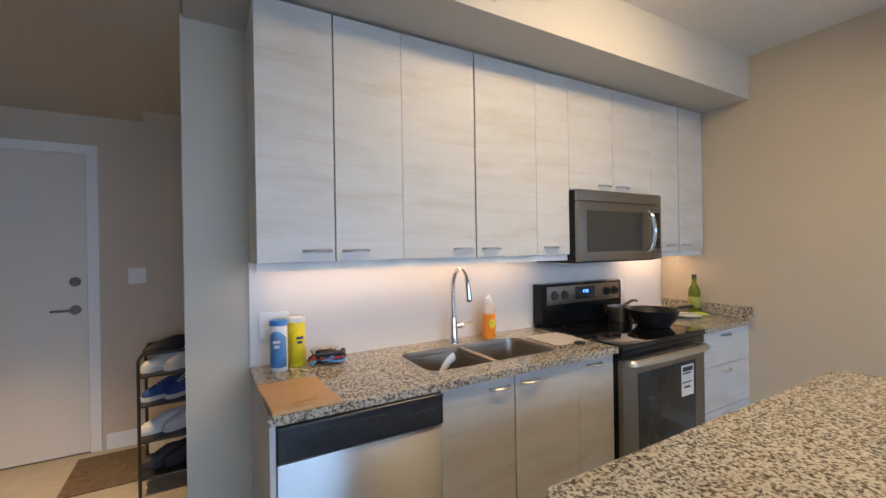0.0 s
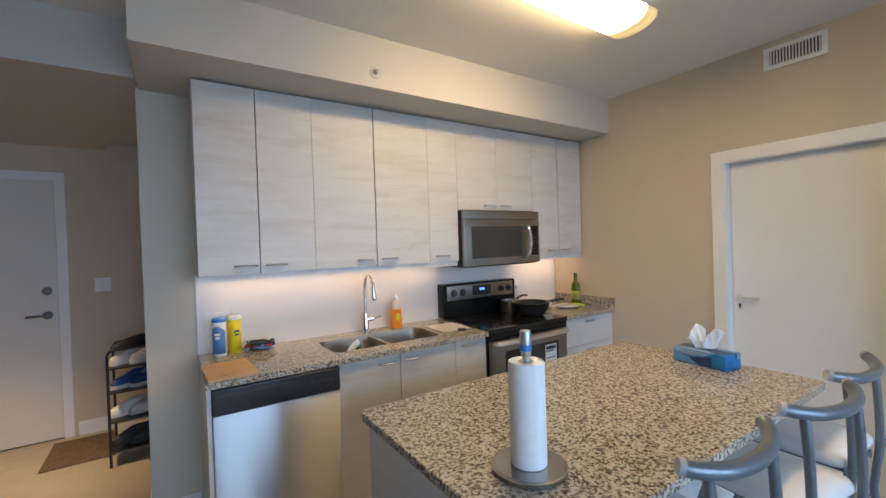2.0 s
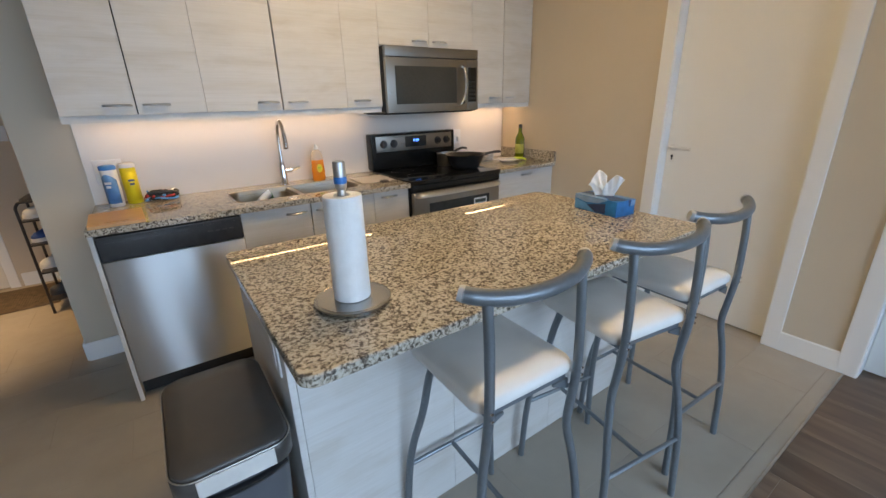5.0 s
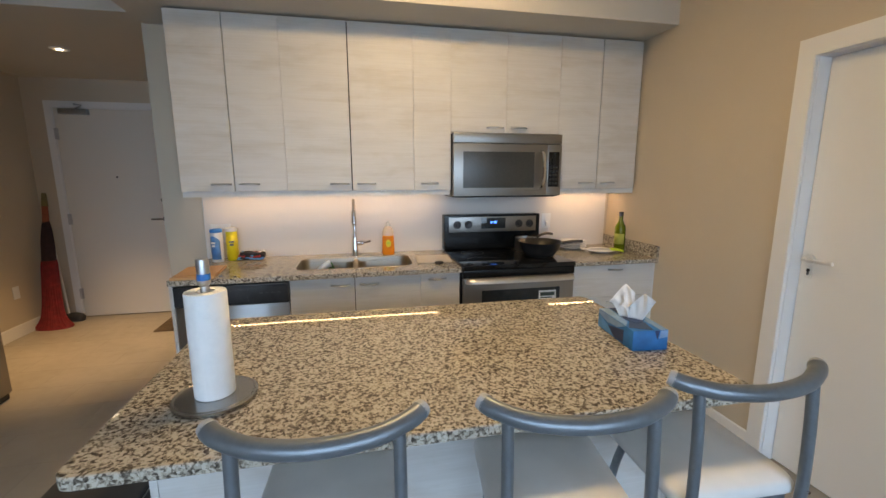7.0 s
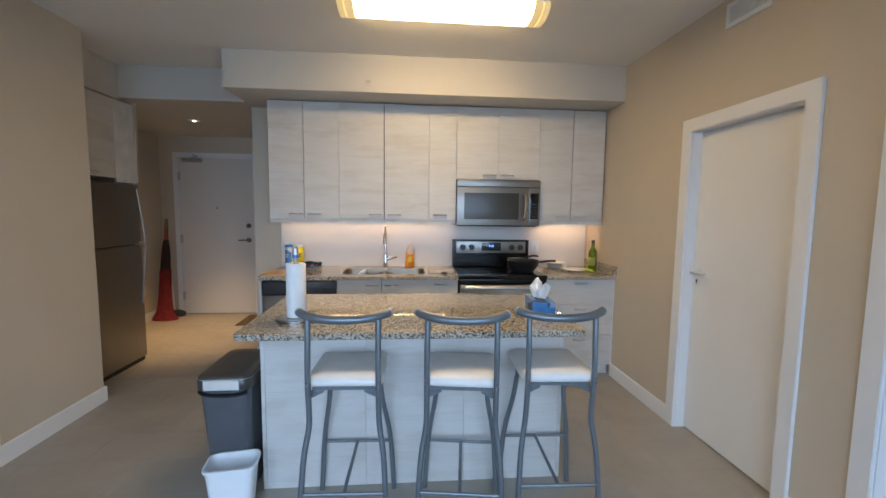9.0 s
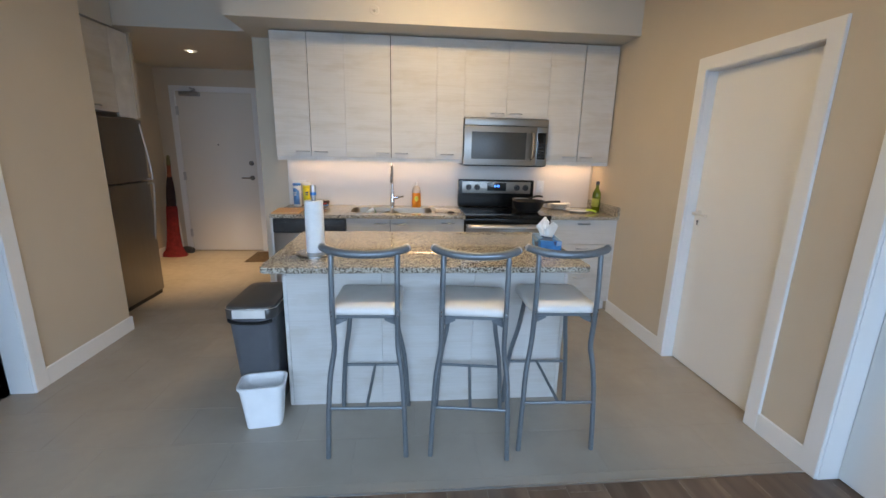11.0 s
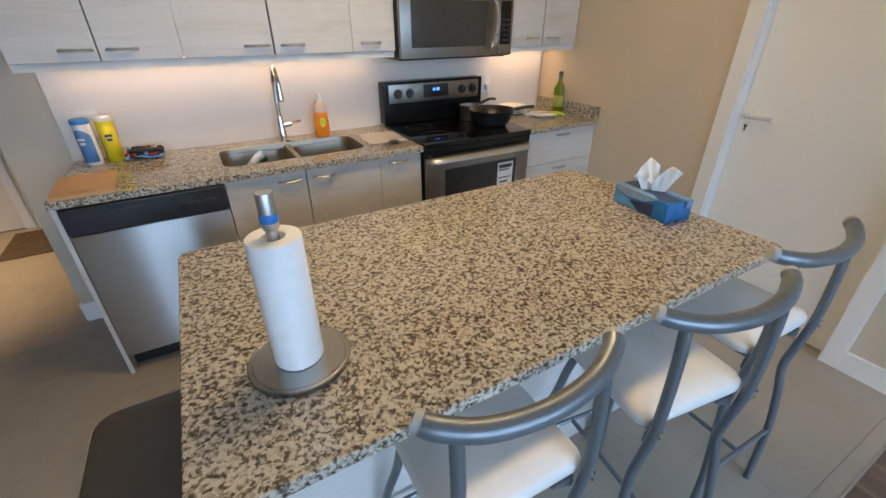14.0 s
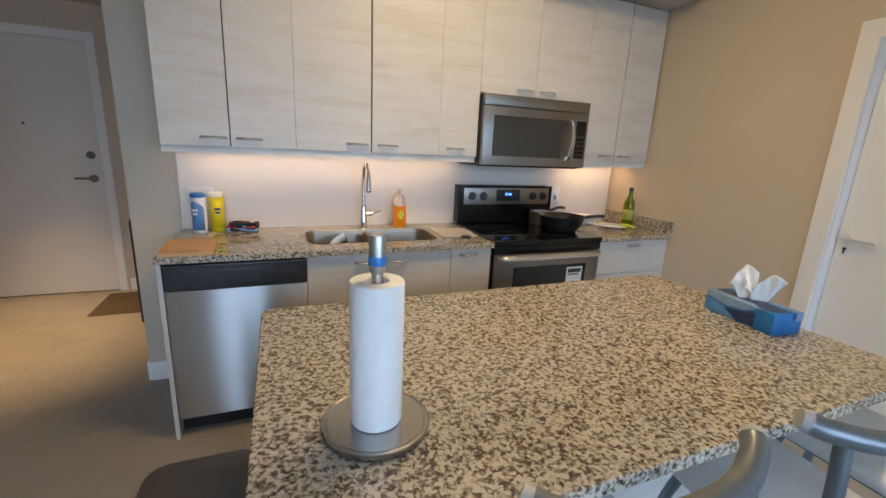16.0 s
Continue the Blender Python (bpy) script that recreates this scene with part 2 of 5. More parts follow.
def tile_material():
    m = material("grey_porcelain_tile", (0.3, 0.28, 0.25), 0.34)
    info = node(m, "ObjectInfo")
    v = coords(m)
    a = ramp(m, noisy(m, v, 2.2, 7, 0.6), [(0.3, (0.30, 0.265, 0.22)), (0.7, (0.375, 0.335, 0.285))])
    b = ramp(m, info.outputs["Random"], [(0.0, (0.975, 0.975, 0.975)), (1.0, (1.015, 1.01, 1.005))])
    link(m, mixed(m, 1.0, a, b, "MULTIPLY"), bsdf(m).inputs["Base Color"])
    link(m, ramp(m, noisy(m, v, 14, 4), [(0.3, (0.28,) * 3), (0.7, (0.42,) * 3)]), bsdf(m).inputs["Roughness"])
    bump(m, noisy(m, v, 90, 4), 0.06, 0.001)
    return m


def plank_material():
    m = material("dark_vinyl_plank", (0.09, 0.07, 0.058), 0.42)
    info = node(m, "ObjectInfo")
    mul = node(m, "VectorMath")
    mul.operation = "SCALE"
    mul.inputs[0].default_value = (7.0, 3.0, 0.0)
    link(m, info.outputs["Random"], mul.inputs["Scale"])
    v = coords(m, (9, 0.9, 9), mul.outputs[0])
    a = ramp(m, noisy(m, v, 1.6, 6, 0.55, 0.5), [(0.25, (0.075, 0.048, 0.034)), (0.5, (0.135, 0.092, 0.067)), (0.78, (0.215, 0.155, 0.117))])
    b = ramp(m, info.outputs["Random"], [(0.0, (0.72, 0.71, 0.70)), (1.0, (1.15, 1.13, 1.1))])
    link(m, mixed(m, 1.0, a, b, "MULTIPLY"), bsdf(m).inputs["Base Color"])
    bump(m, noisy(m, v, 2.0, 6), 0.15, 0.001)
    return m


TILE, PLANK = tile_material(), plank_material()
GROUT = varied("grey_grout", (0.325, 0.290, 0.245), 0.85, 0, 30, 0.12, 0.3, 300)


# ---- mesh helpers ----
ORIGIN = {}


def box(bm, lo, hi, bevel=0.0, seg=2, turn=None):
    """A box between two corners; turn: a matrix applied about the world origin."""
    lo, hi = Vector(lo), Vector(hi)
    size, mid = hi - lo, (hi + lo) / 2
    r = bmesh.ops.create_cube(bm, size=1.0, matrix=Matrix.LocRotScale(mid, None, size))
    if bevel:
        edges = list({e for v in r["verts"] for e in v.link_edges})
        got = bmesh.ops.bevel(bm, geom=edges, offset=min(bevel, min(size) * 0.49), segments=seg, profile=0.6, affect="EDGES")
        verts = list({v for f in got["faces"] for v in f.verts})
    else:
        verts = r["verts"]
    if turn is not None:
        bmesh.ops.transform(bm, matrix=turn, verts=verts)
    return verts


def rod(bm, a, b, r, r2=None, seg=16):
    a, b = Vector(a), Vector(b)
    d = b - a
    m = Matrix.Translation((a + b) / 2) @ d.to_track_quat("Z", "Y").to_matrix().to_4x4()
    bmesh.ops.create_cone(bm, cap_ends=True, segments=seg, radius1=r, radius2=r if r2 is None else r2, depth=d.length, matrix=m)


def smooth_path(points, steps=6):
    """Catmull-Rom through the points."""
    p = [Vector(q) for q in points]
    p = [2 * p[0] - p[1]] + p + [2 * p[-1] - p[-2]]
    out = []
    for i in range(1, len(p) - 2):
        for s in range(steps):
            t = s / steps
            a, b, c, d = p[i - 1], p[i], p[i + 1], p[i + 2]
            out.append(0.5 * (2 * b + (c - a) * t + (2 * a - 5 * b + 4 * c - d) * t * t + (3 * b - a - 3 * c + d) * t ** 3))
    out.append(p[-2])
    return out


def tube(bm, points, r, seg=10, steps=6, flat=1.0, radii=None, closed=False):
    """A round bar swept along a smooth path."""
    path = smooth_path(points, steps) if steps else [Vector(q) for q in points]
    rings, side = [], None
    n = len(path)
    for i, p in enumerate(path):
        d = (path[(i + 1) % n] - path[i - 1]) if closed else (path[min(i + 1, n - 1)] - path[max(i - 1, 0)])
        d.normalize()
        if side is None:
            side = d.orthogonal().normalized()
        side = (side - d * side.dot(d)).normalized()
        up = d.cross(side)
        k = r if radii is None else radii[0] + (radii[1] - radii[0]) * i / (n - 1)
        rings.append([bm.verts.new(p + k * (math.cos(2 * math.pi * j / seg) * side + flat * math.sin(2 * math.pi * j / seg) * up)) for j in range(seg)])
    pairs = list(zip(rings, rings[1:])) + ([(rings[-1], rings[0])] if closed else [])
    for a, b in pairs:
        for j in range(seg):
            bm.faces.new((a[j], a[(j + 1) % seg], b[(j + 1) % seg], b[j]))
    if not closed:
        bm.faces.new(list(reversed(rings[0])))
        bm.faces.new(rings[-1])


def lathe(bm, profile, at=(0, 0, 0), seg=28, cap=True, turn=None):
    """A turned body from (radius, height) pairs."""
    at, rings = Vector(at), []
    for r, z in profile:
        ring = []
        for j in range(seg):
            v = Vector((r * math.cos(2 * math.pi * j / seg), r * math.sin(2 * math.pi * j / seg), z))
            ring.append(bm.verts.new(at + (turn @ v if turn else v)))
        rings.append(ring)
    for a, b in zip(rings, rings[1:]):
        for j in range(seg):
            bm.faces.new((a[j], a[(j + 1) % seg], b[(j + 1) % seg], b[j]))
    if cap:
        bm.faces.new(list(reversed(rings[0])))
        bm.faces.new(rings[-1])


def round_rect(w, d, r, n=5):
    """The outline of a rectangle with rounded corners, counter-clockwise round (0, 0)."""
    out = []
    for sx, sy, a0 in ((1, -1, -90), (1, 1, 0), (-1, 1, 90), (-1, -1, 180)):
        for i in range(n + 1):
            a = radians(a0 + 90 * i / n)
            out.append((sx * (w / 2 - r) + r * math.cos(a), sy * (d / 2 - r) + r * math.sin(a)))
    return out


def stack(bm, loops, cap_low=True, cap_high=True):
    """Skins a stack of loops of equal length."""
    rings = [[bm.verts.new(p) for p in loop] for loop in loops]
    n = len(rings[0])
    for a, b in zip(rings, rings[1:]):
        for j in range(n):
            bm.faces.new((a[j], a[(j + 1) % n], b[(j + 1) % n], b[j]))
    if cap_low:
        bm.faces.new(list(reversed(rings[0])))
    if cap_high:
        bm.faces.new(rings[-1])


def ring_at(outline, z, cx=0.0, cy=0.0):
    return [(cx + x, cy + y, z) for x, y in outline]


def mesh_object(name, bm, mat, smooth=35):
    bmesh.ops.recalc_face_normals(bm, faces=bm.faces)
    me = bpy.data.meshes.new(name)
    for f in bm.faces:
        f.smooth = bool(smooth)
    if smooth:
        for e in bm.edges:
            if len(e.link_faces) == 2 and e.calc_face_angle(0.0) > radians(smooth):
                e.smooth = False
    bm.to_mesh(me)
    bm.free()
    me.materials.append(mat)
    return new(name, me)


def thing(name, at, label, category, group="", rz=0.0, kind=""):
    ob = new(name)
    ob.empty_display_size = 0.1
    ob.matrix_basis = pose(*at, 0, 0, rz)
    ORIGIN[ob.name] = Vector(at)
    return tagged(ob, label, category, group, kind)


def part(name, bm, mat, parent, label="", local=False, smooth=35):
    """One mesh under a thing or a part; world coordinates unless local."""
    o = ORIGIN[parent.name]
    if not local:
        bmesh.ops.translate(bm, verts=bm.verts, vec=-o)
    ob = mesh_object(name, bm, mat, smooth)
    ob.parent = parent
    ORIGIN[ob.name] = o
    return tagged(ob, label)


def structure(name, bm, mat, label, smooth=0):
    ob = mesh_object(name, bm, mat, smooth)
    ORIGIN[ob.name] = Vector((0, 0, 0))
    return tagged(ob, label, name.split("_")[0], "", "structure")


def single(name, bm, mat, at, label, category, group="", smooth=35):
    """A thing of one mesh, built round its own base at (0, 0, 0)."""
    ob = mesh_object(name, bm, mat, smooth)
    ob.matrix_basis = at if isinstance(at, Matrix) else pose(*at)
    ORIGIN[ob.name] = Vector((0, 0, 0))
    return tagged(ob, label, category, group)


def boxes(*items, bevel=0.0):
    bm = bmesh.new()
    for lo, hi in items:
        box(bm, lo, hi, bevel)
    return bm


# ---- the rooms ----
CEIL, DROP, SOFFIT = 2.712, 2.43, 2.418
XW, XH, YD, YS = -4.137, -5.18, 1.81, -5.5       # left wall, hall's left wall, entrance wall, window wall

structure("wall_north", boxes(((-3.31, 0, 0), (0.15, 0.15, CEIL))), WALL, "greige painted kitchen wall behind the cabinets")
structure("wall_hall_side", boxes(((-3.31, 0.15, 0), (-3.16, 1.5, CEIL))), WALL, "greige painted return wall beside the entrance hall")
structure("wall_entrance", boxes(((XH - 0.15, YD, 0), (-4.955, YD + 0.15, CEIL)), ((-4.955, YD, 2.19), (-3.955, YD + 0.15, CEIL)),
                                 ((-3.955, YD, 0), (-3.60, YD + 0.15, CEIL))), WALL, "greige painted wall round the entrance door")
structure("wall_entrance_return", boxes(((-3.60, 1.52, 0), (-3.16, YD + 0.15, CEIL))), WALL, "greige painted wall behind the shoe rack")
structure("wall_hall_left", boxes(((XH - 0.15, 0.07, 0), (XH, YD, CEIL))), WALL, "greige painted left wall of the entrance hall")
structure("wall_alcove", boxes(((XH - 0.15, -0.885, 0), (XH, 0.07, CEIL))), WALL, "greige painted wall behind the refrigerator")
structure("wall_alcove_end", boxes(((XH, 0.05, 0), (-4.43, 0.085, CEIL)), ((-4.43, 0.05, 1.70), (-4.385, 0.085, CEIL))), WALL, "painted side wall of the refrigerator alcove")
structure("wall_west", boxes(((XW - 0.13, -1.77, 0), (XW, -0.885, CEIL)), ((XW - 0.13, -2.62, 2.03), (XW, -1.77, CEIL)),
                             ((XW - 0.13, YS, 0), (XW, -2.62, CEIL)), ((XH - 0.15, -0.985, 0), (XW - 0.13, -0.885, CEIL))), WALL, "greige painted wall with a doorway")
structure("wall_east", boxes(((0, -1.505, 0), (0.15, 0, CEIL)), ((0, -2.305, 2.02), (0.15, -1.505, CEIL)), ((0, -2.70, 0), (0.15, -2.305, CEIL)),
                             ((0, -3.55, 2.02), (0.15, -2.70, CEIL)), ((0, YS, 0), (0.15, -3.55, CEIL))), WALL, "greige painted wall with two white doors")
structure("wall_south", boxes(((XW - 0.13, YS - 0.15, 0), (-3.97, YS, CEIL)), ((-0.15, YS - 0.15, 0), (0.15, YS, CEIL)),
                              ((-3.97, YS - 0.15, 0), (-0.15, YS, 0.4)), ((-3.97, YS - 0.15, 2.45), (-0.15, YS, CEIL))), WALL, "painted wall with a wide window")
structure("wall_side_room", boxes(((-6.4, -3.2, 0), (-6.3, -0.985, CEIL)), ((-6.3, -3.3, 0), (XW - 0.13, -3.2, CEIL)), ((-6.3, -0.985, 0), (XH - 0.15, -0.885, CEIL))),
          ROOM_SHADE, "walls beyond the doorway, the unlit room's dimness painted on")
structure("ceiling", boxes(((-6.4, YS - 0.15, CEIL), (0.15, YD + 0.15, CEIL + 0.12))), WHITE_WALL, "flat off-white painted ceiling")
structure("ceiling_hall", boxes(((XH, -0.15, DROP), (-3.305, YD, CEIL)), ((-3.305, 0.15, DROP), (-3.16, YD, CEIL))), DIM_CEILING_PAINT, "lowered off-white ceiling of the entrance hall")
structure("ceiling_soffit", boxes(((-3.297, -0.64, SOFFIT), (0, 0, CEIL))), DIM_CEILING_PAINT, "boxed off-white bulkhead above the wall cabinets")
structure("ceiling_alcove", boxes(((XH, -0.885, 2.415), (-4.385, -0.15, CEIL))), DIM_CEILING_PAINT, "painted bulkhead above the refrigerator cabinet")
floor = structure("floor", boxes(((-6.4, YS - 0.15, -0.12), (0.25, YD + 0.15, -0.0008))), GROUT, "grey grout bed under tiles and planks")
structure("ground", boxes(((-80, -160, -6.2), (80, YS - 0.3, -6.0))), GROUT, "grey ground far below the window")
structure("trim_threshold", boxes(((XW, -2.662, -0.0015), (0.05, -2.607, 0.001))), TILE, "narrow cut grey tile strip along the planks")
structure("trim_edge", boxes(((XW, -2.670, -0.0015), (0.05, -2.662, 0.003))), NICKEL, "slim metal edge between tiles and planks")


def baseboard(lo, hi, label="tall white painted baseboard"):
    bm = boxes((lo, hi))
    top = [e for e in bm.edges if all(abs(v.co.z - hi[2]) < 1e-5 for v in e.verts)]
    bmesh.ops.bevel(bm, geom=top, offset=0.005, segments=2, affect="EDGES")
    structure("baseboard", bm, TRIM, label)


BH = 0.115
baseboard((-0.014, -1.437, 0), (0, -0.62, BH))
baseboard((-0.014, -2.632, 0), (0, -2.373, BH))
baseboard((XW, -1.695, 0), (XW + 0.014, -0.885, BH))
baseboard((XW - 0.1, -0.885, 0), (XW + 0.014, -0.871, BH))
baseboard((-3.31, -0.014, 0), (-3.075, 0, BH))
baseboard((-3.324, 0.0, 0), (-3.31, 1.5, BH))
baseboard((-3.88, YD - 0.014, 0), (-3.60, YD, BH))
baseboard((-3.60, 1.506, 0), (-3.31, 1.52, BH))
baseboard((XH, 0.085, 0), (XH + 0.014, YD, BH))
baseboard((-0.014, YS, 0), (0, -3.62, BH))
baseboard((XW, YS, 0), (XW + 0.014, -2.69, BH))


def casing(name, axis, at, a, b, top, width, depth, jamb, label):
    """Casing of a doorway between a and b along axis, on the plane at; it stands out by depth, and the jamb goes back by jamb."""
    s = 1 if depth > 0 else -1

    def arch_of(lo, hi, head, w, p, q, bevel):
        """An upside-down U, w wide, between the planes p and q."""
        outline = [(lo - w, 0), (lo - w, head + w), (hi + w, head + w), (hi + w, 0), (hi, 0), (hi, head), (lo, head), (lo, 0)]
        bm_ = bmesh.new()
        rings = [[bm_.verts.new((u, at_, z) if axis == "x" else (at_, u, z)) for u, z in outline] for at_ in (p, q)]
        for j in range(8):
            k_ = (j + 1) % 8
            bm_.faces.new((rings[0][j], rings[0][k_], rings[1][k_], rings[1][j]))
        for r in rings:
            for quad in ((0, 1, 6, 7), (1, 2, 5, 6), (2, 3, 4, 5)):
                bm_.faces.new([r[j] for j in quad])
        bmesh.ops.recalc_face_normals(bm_, faces=bm_.faces)
        if bevel:
            front = [e for e in bm_.edges if all(v in rings[0] for v in e.verts) and e.calc_face_angle(0.0) > 0.5]
            bmesh.ops.bevel(bm_, geom=front, offset=bevel, segments=2, affect="EDGES")
        return bm_

    inner = 0.014
    structure(name, arch_of(a + inner, b - inner, top - inner, width + inner, at + depth, at, 0.003), TRIM, label)
    structure(name.replace("trim_", "trim_jamb_"), arch_of(a + 0.018, b - 0.018, top - 0.018, 0.017, at - 0.0005 * s, at - jamb * s, 0.0), TRIM, "white painted door jamb")


casing("trim_door_1", "y", 0, -2.305, -1.505, 2.015, 0.068, -0.016, 0.15, "white painted casing round an interior door")
casing("trim_door_2", "y", 0, -3.55, -2.70, 2.015, 0.07, -0.016, 0.15, "white painted casing round a second interior door")
casing("trim_doorway", "y", XW, -2.62, -1.77, 2.03, 0.075, 0.016, 0.13, "white painted casing round an open doorway")
casing("trim_entrance", "x", YD, -4.955, -3.955, 2.165, 0.05, -0.012, 0.06, "white painted steel frame of the entrance door")


def lever(parent, base, out, along, metal, r=0.026):
    """A door lever on a round rose: out points from the door, along the way the lever lies."""
    base, out, along = Vector(base), Vector(out), Vector(along)
    bm = bmesh.new()
    rod(bm, base, base + out * 0.010, r, seg=24)
    rod(bm, base, base + out * 0.045, 0.010)
    tube(bm, [base + out * 0.045, base + out * 0.05 + along * 0.03, base + out * 0.048 + along * 0.075, base + out * 0.044 + along * 0.125], 0.0085, 10, 5, 1.2)
    part("door_handle", bm, metal, parent, "satin metal lever handle")


d1 = thing("door_1", (0.11, -1.9, 0), "flush off-white interior door, closed, with a lever handle", "door", kind="structure")
bm = bmesh.new()
box(bm, (0.065, -2.285, 0.008), (0.105, -1.525, 1.995), 0.002, 1)
part("leaf", bm, DOOR_WHITE, d1)
lever(d1, (0.065, -1.565, 1.088), (-1, 0, 0), (0, -1, 0), LIGHT_METAL, 0.022)
bm = bmesh.new()
box(bm, (0.061, -1.580, 0.995), (0.065, -1.550, 1.055), 0.002)
lock = part("lock_plate", bm, LIGHT_METAL, d1, "small pale lock plate")
bm = bmesh.new()
rod(bm, (0.061, -1.565, 1.034), (0.0585, -1.565, 1.034), 0.008)
box(bm, (0.0585, -1.569, 1.010), (0.061, -1.561, 1.034))
part("keyhole", bm, BLACK_PLASTIC, lock, "dark keyhole")

d2 = thing("door_2", (0.11, -3.1, 0), "flush white interior door, closed, beside the living room", "door", kind="structure")
bm = bmesh.new()
box(bm, (0.10, -3.53, 0.008), (0.14, -2.72, 1.995), 0.002, 1)
part("leaf", bm, DOOR_WHITE, d2)
lever(d2, (0.10, -3.45, 1.05), (-1, 0, 0), (0, 1, 0), NICKEL)

fd = thing("door_3", (-4.45, YD + 0.03, 0), "flush white steel entrance door, closed, with door closer", "door", kind="structure")
bm = bmesh.new()
box(bm, (-4.935, YD + 0.004, 0.008), (-3.975, YD + 0.05, 2.145), 0.002, 1)
part("leaf", bm, ENTRANCE_PAINT, fd)
lever(fd, (-4.043, YD + 0.004, 1.036), (0, -1, 0), (-1, 0, 0), DARK_METAL, 0.033)
bm = bmesh.new()
rod(bm, (-4.043, YD + 0.004, 1.236), (-4.043, YD - 0.014, 1.236), 0.033, 0.028, 24)
box(bm, (-4.061, YD - 0.030, 1.231), (-4.025, YD - 0.012, 1.241), 0.003)
part("deadbolt", bm, DARK_METAL, fd, "round satin deadbolt with thumb turn")
bm = bmesh.new()
box(bm, (-4.87, YD - 0.05, 2.085), (-4.62, YD + 0.004, 2.14), 0.01)
tube(bm, [(-4.72, YD - 0.03, 2.145), (-4.62, YD - 0.12, 2.16), (-4.73, YD - 0.03, 2.185)], 0.008, 8, 0)
part("door_closer", bm, NICKEL, fd, "grey overhead door closer with folded arm")
for z in (0.26, 1.05, 1.90):
    bm = bmesh.new()
    rod(bm, (-4.938, YD - 0.008, z - 0.055), (-4.938, YD - 0.008, z + 0.055), 0.008)
    box(bm, (-4.936, YD - 0.002, z - 0.055), (-4.915, YD + 0.004, z + 0.055))
    part("hinge", bm, NICKEL, fd)
bm = bmesh.new()
rod(bm, (-4.455, YD + 0.004, 1.475), (-4.455, YD - 0.002, 1.475), 0.009)
part("peephole", bm, BLACK_PLASTIC, fd)

# window behind the walk
win = thing("window_1", (-1.70, YS - 0.07, 0.4), "wide window with white frame and four panes", "window", kind="structure")
for x in (-3.97, -3.06, -2.08, -1.12, -0.20):
    part("window_frame", boxes(((x, YS - 0.11, 0.4), (x + 0.05, YS - 0.03, 2.45))), TRIM, win)
for z in (0.4, 2.4):
    part("window_frame", boxes(((-3.92, YS - 0.105, z), (-0.20, YS - 0.035, z + 0.05))), TRIM, win)
for x, wide in ((-3.92, 0.86), (-3.01, 0.93), (-2.03, 0.91), (-1.07, 0.87)):
    pane = part("pane", boxes(((x, YS - 0.075, 0.45), (x + wide, YS - 0.069, 2.4))), GLASS, win)
    pane.visible_shadow = False
structure("backdrop", boxes(((-60, -60.2, -6), (60, -60, 45))), BACKDROP, "bright hazy overcast distance outside the window")


# ---- kitchen cabinets ----
def pull(parent, at, across=(1, 0, 0), out=(0, -1, 0), length=0.112):
    """An arched bar pull."""
    at, across, out = Vector(at), Vector(across), Vector(out)
    h = length / 2
    bm = bmesh.new()
    tube(bm, [at - across * h, at - across * h * 0.75 + out * 0.014, at - across * h * 0.35 + out * 0.024, at + out * 0.027,
              at + across * h * 0.35 + out * 0.024, at + across * h * 0.75 + out * 0.014, at + across * h], 0.0074, 8, 4, 0.75)
    part("handle", bm, NICKEL, parent, "arched satin metal pull")


def cabinet(name, x0, x1, y0, y1, z0, z1, doors, label, group, body_top=None, gap=0.0026):
    """A cabinet from x0 to x1; its fronts end at y0, its back stands at y1. doors: rows of x, x, z, z and the pull's x, z."""
    c = thing(name, ((x0 + x1) / 2, y1, z0), label, "cabinet", group)
    bm = bmesh.new()
    box(bm, (x0 + 0.001, y0 + 0.0205, z0), (x1 - 0.001, y1 - 0.001, body_top or z1))
    part("body", bm, CARCASS, c)
    bm = bmesh.new()
    # Dark sheet over the carcass front: painted shade for the gaps between doors.
    box(bm, (x0 + 0.003, y0 + 0.019, z0 + 0.003), (x1 - 0.003, y0 + 0.0205, z1 - 0.003))
    part("gap_shade_sheet", bm, GAP, c)
    for a, b, low, high, hx, hz in doors:
        bm = bmesh.new()
        box(bm, (a + (0.0007 if a == x0 else gap), y0, low + 0.0015), (b - (0.0007 if b == x1 else gap), y0 + 0.018, high - 0.0015), 0.0012, 1)
        d = part("drawer" if high - low < 0.45 and z0 < 0.5 else "door", bm, LAMINATE, c)
        pull(d, (hx, y0, hz))
    return c


UB, UT, UF = 1.385, 2.408, -0.335
HZ = UB + 0.045
UP = "wall cabinets over the counter"
UL = "whitewashed wood-grain wall cabinet with two tall doors"
cabinet("wall_cabinet", -3.062, -2.455, UF, 0, UB, UT, [(-3.062, -2.762, UB, UT, -2.835, HZ), (-2.762, -2.455, UB, UT, -2.675, HZ)], UL, UP)
cabinet("wall_cabinet", -2.455, -1.655, UF, 0, UB, UT, [(-2.455, -2.058, UB, UT, -2.135, HZ), (-2.058, -1.655, UB, UT, -1.965, HZ)], UL, UP, gap=0.0036)
cabinet("wall_cabinet", -1.655, -1.406, UF, 0, UB, UT, [(-1.655, -1.406, UB, UT, -1.55, HZ)], "narrow whitewashed wall cabinet with one tall door", UP)
cabinet("wall_cabinet", -1.406, -0.636, UF, 0, 1.765, UT, [(-1.406, -1.021, 1.765, UT, -1.10, 1.80), (-1.021, -0.636, 1.765, UT, -0.93, 1.80)],
        "short whitewashed wall cabinet above the microwave", UP, gap=0.0009)
cabinet("wall_cabinet", -0.636, -0.004, UF, 0, UB, UT, [(-0.636, -0.32, UB, UT, -0.405, HZ), (-0.32, -0.010, UB, UT, -0.23, HZ)], UL, UP, gap=0.0034)
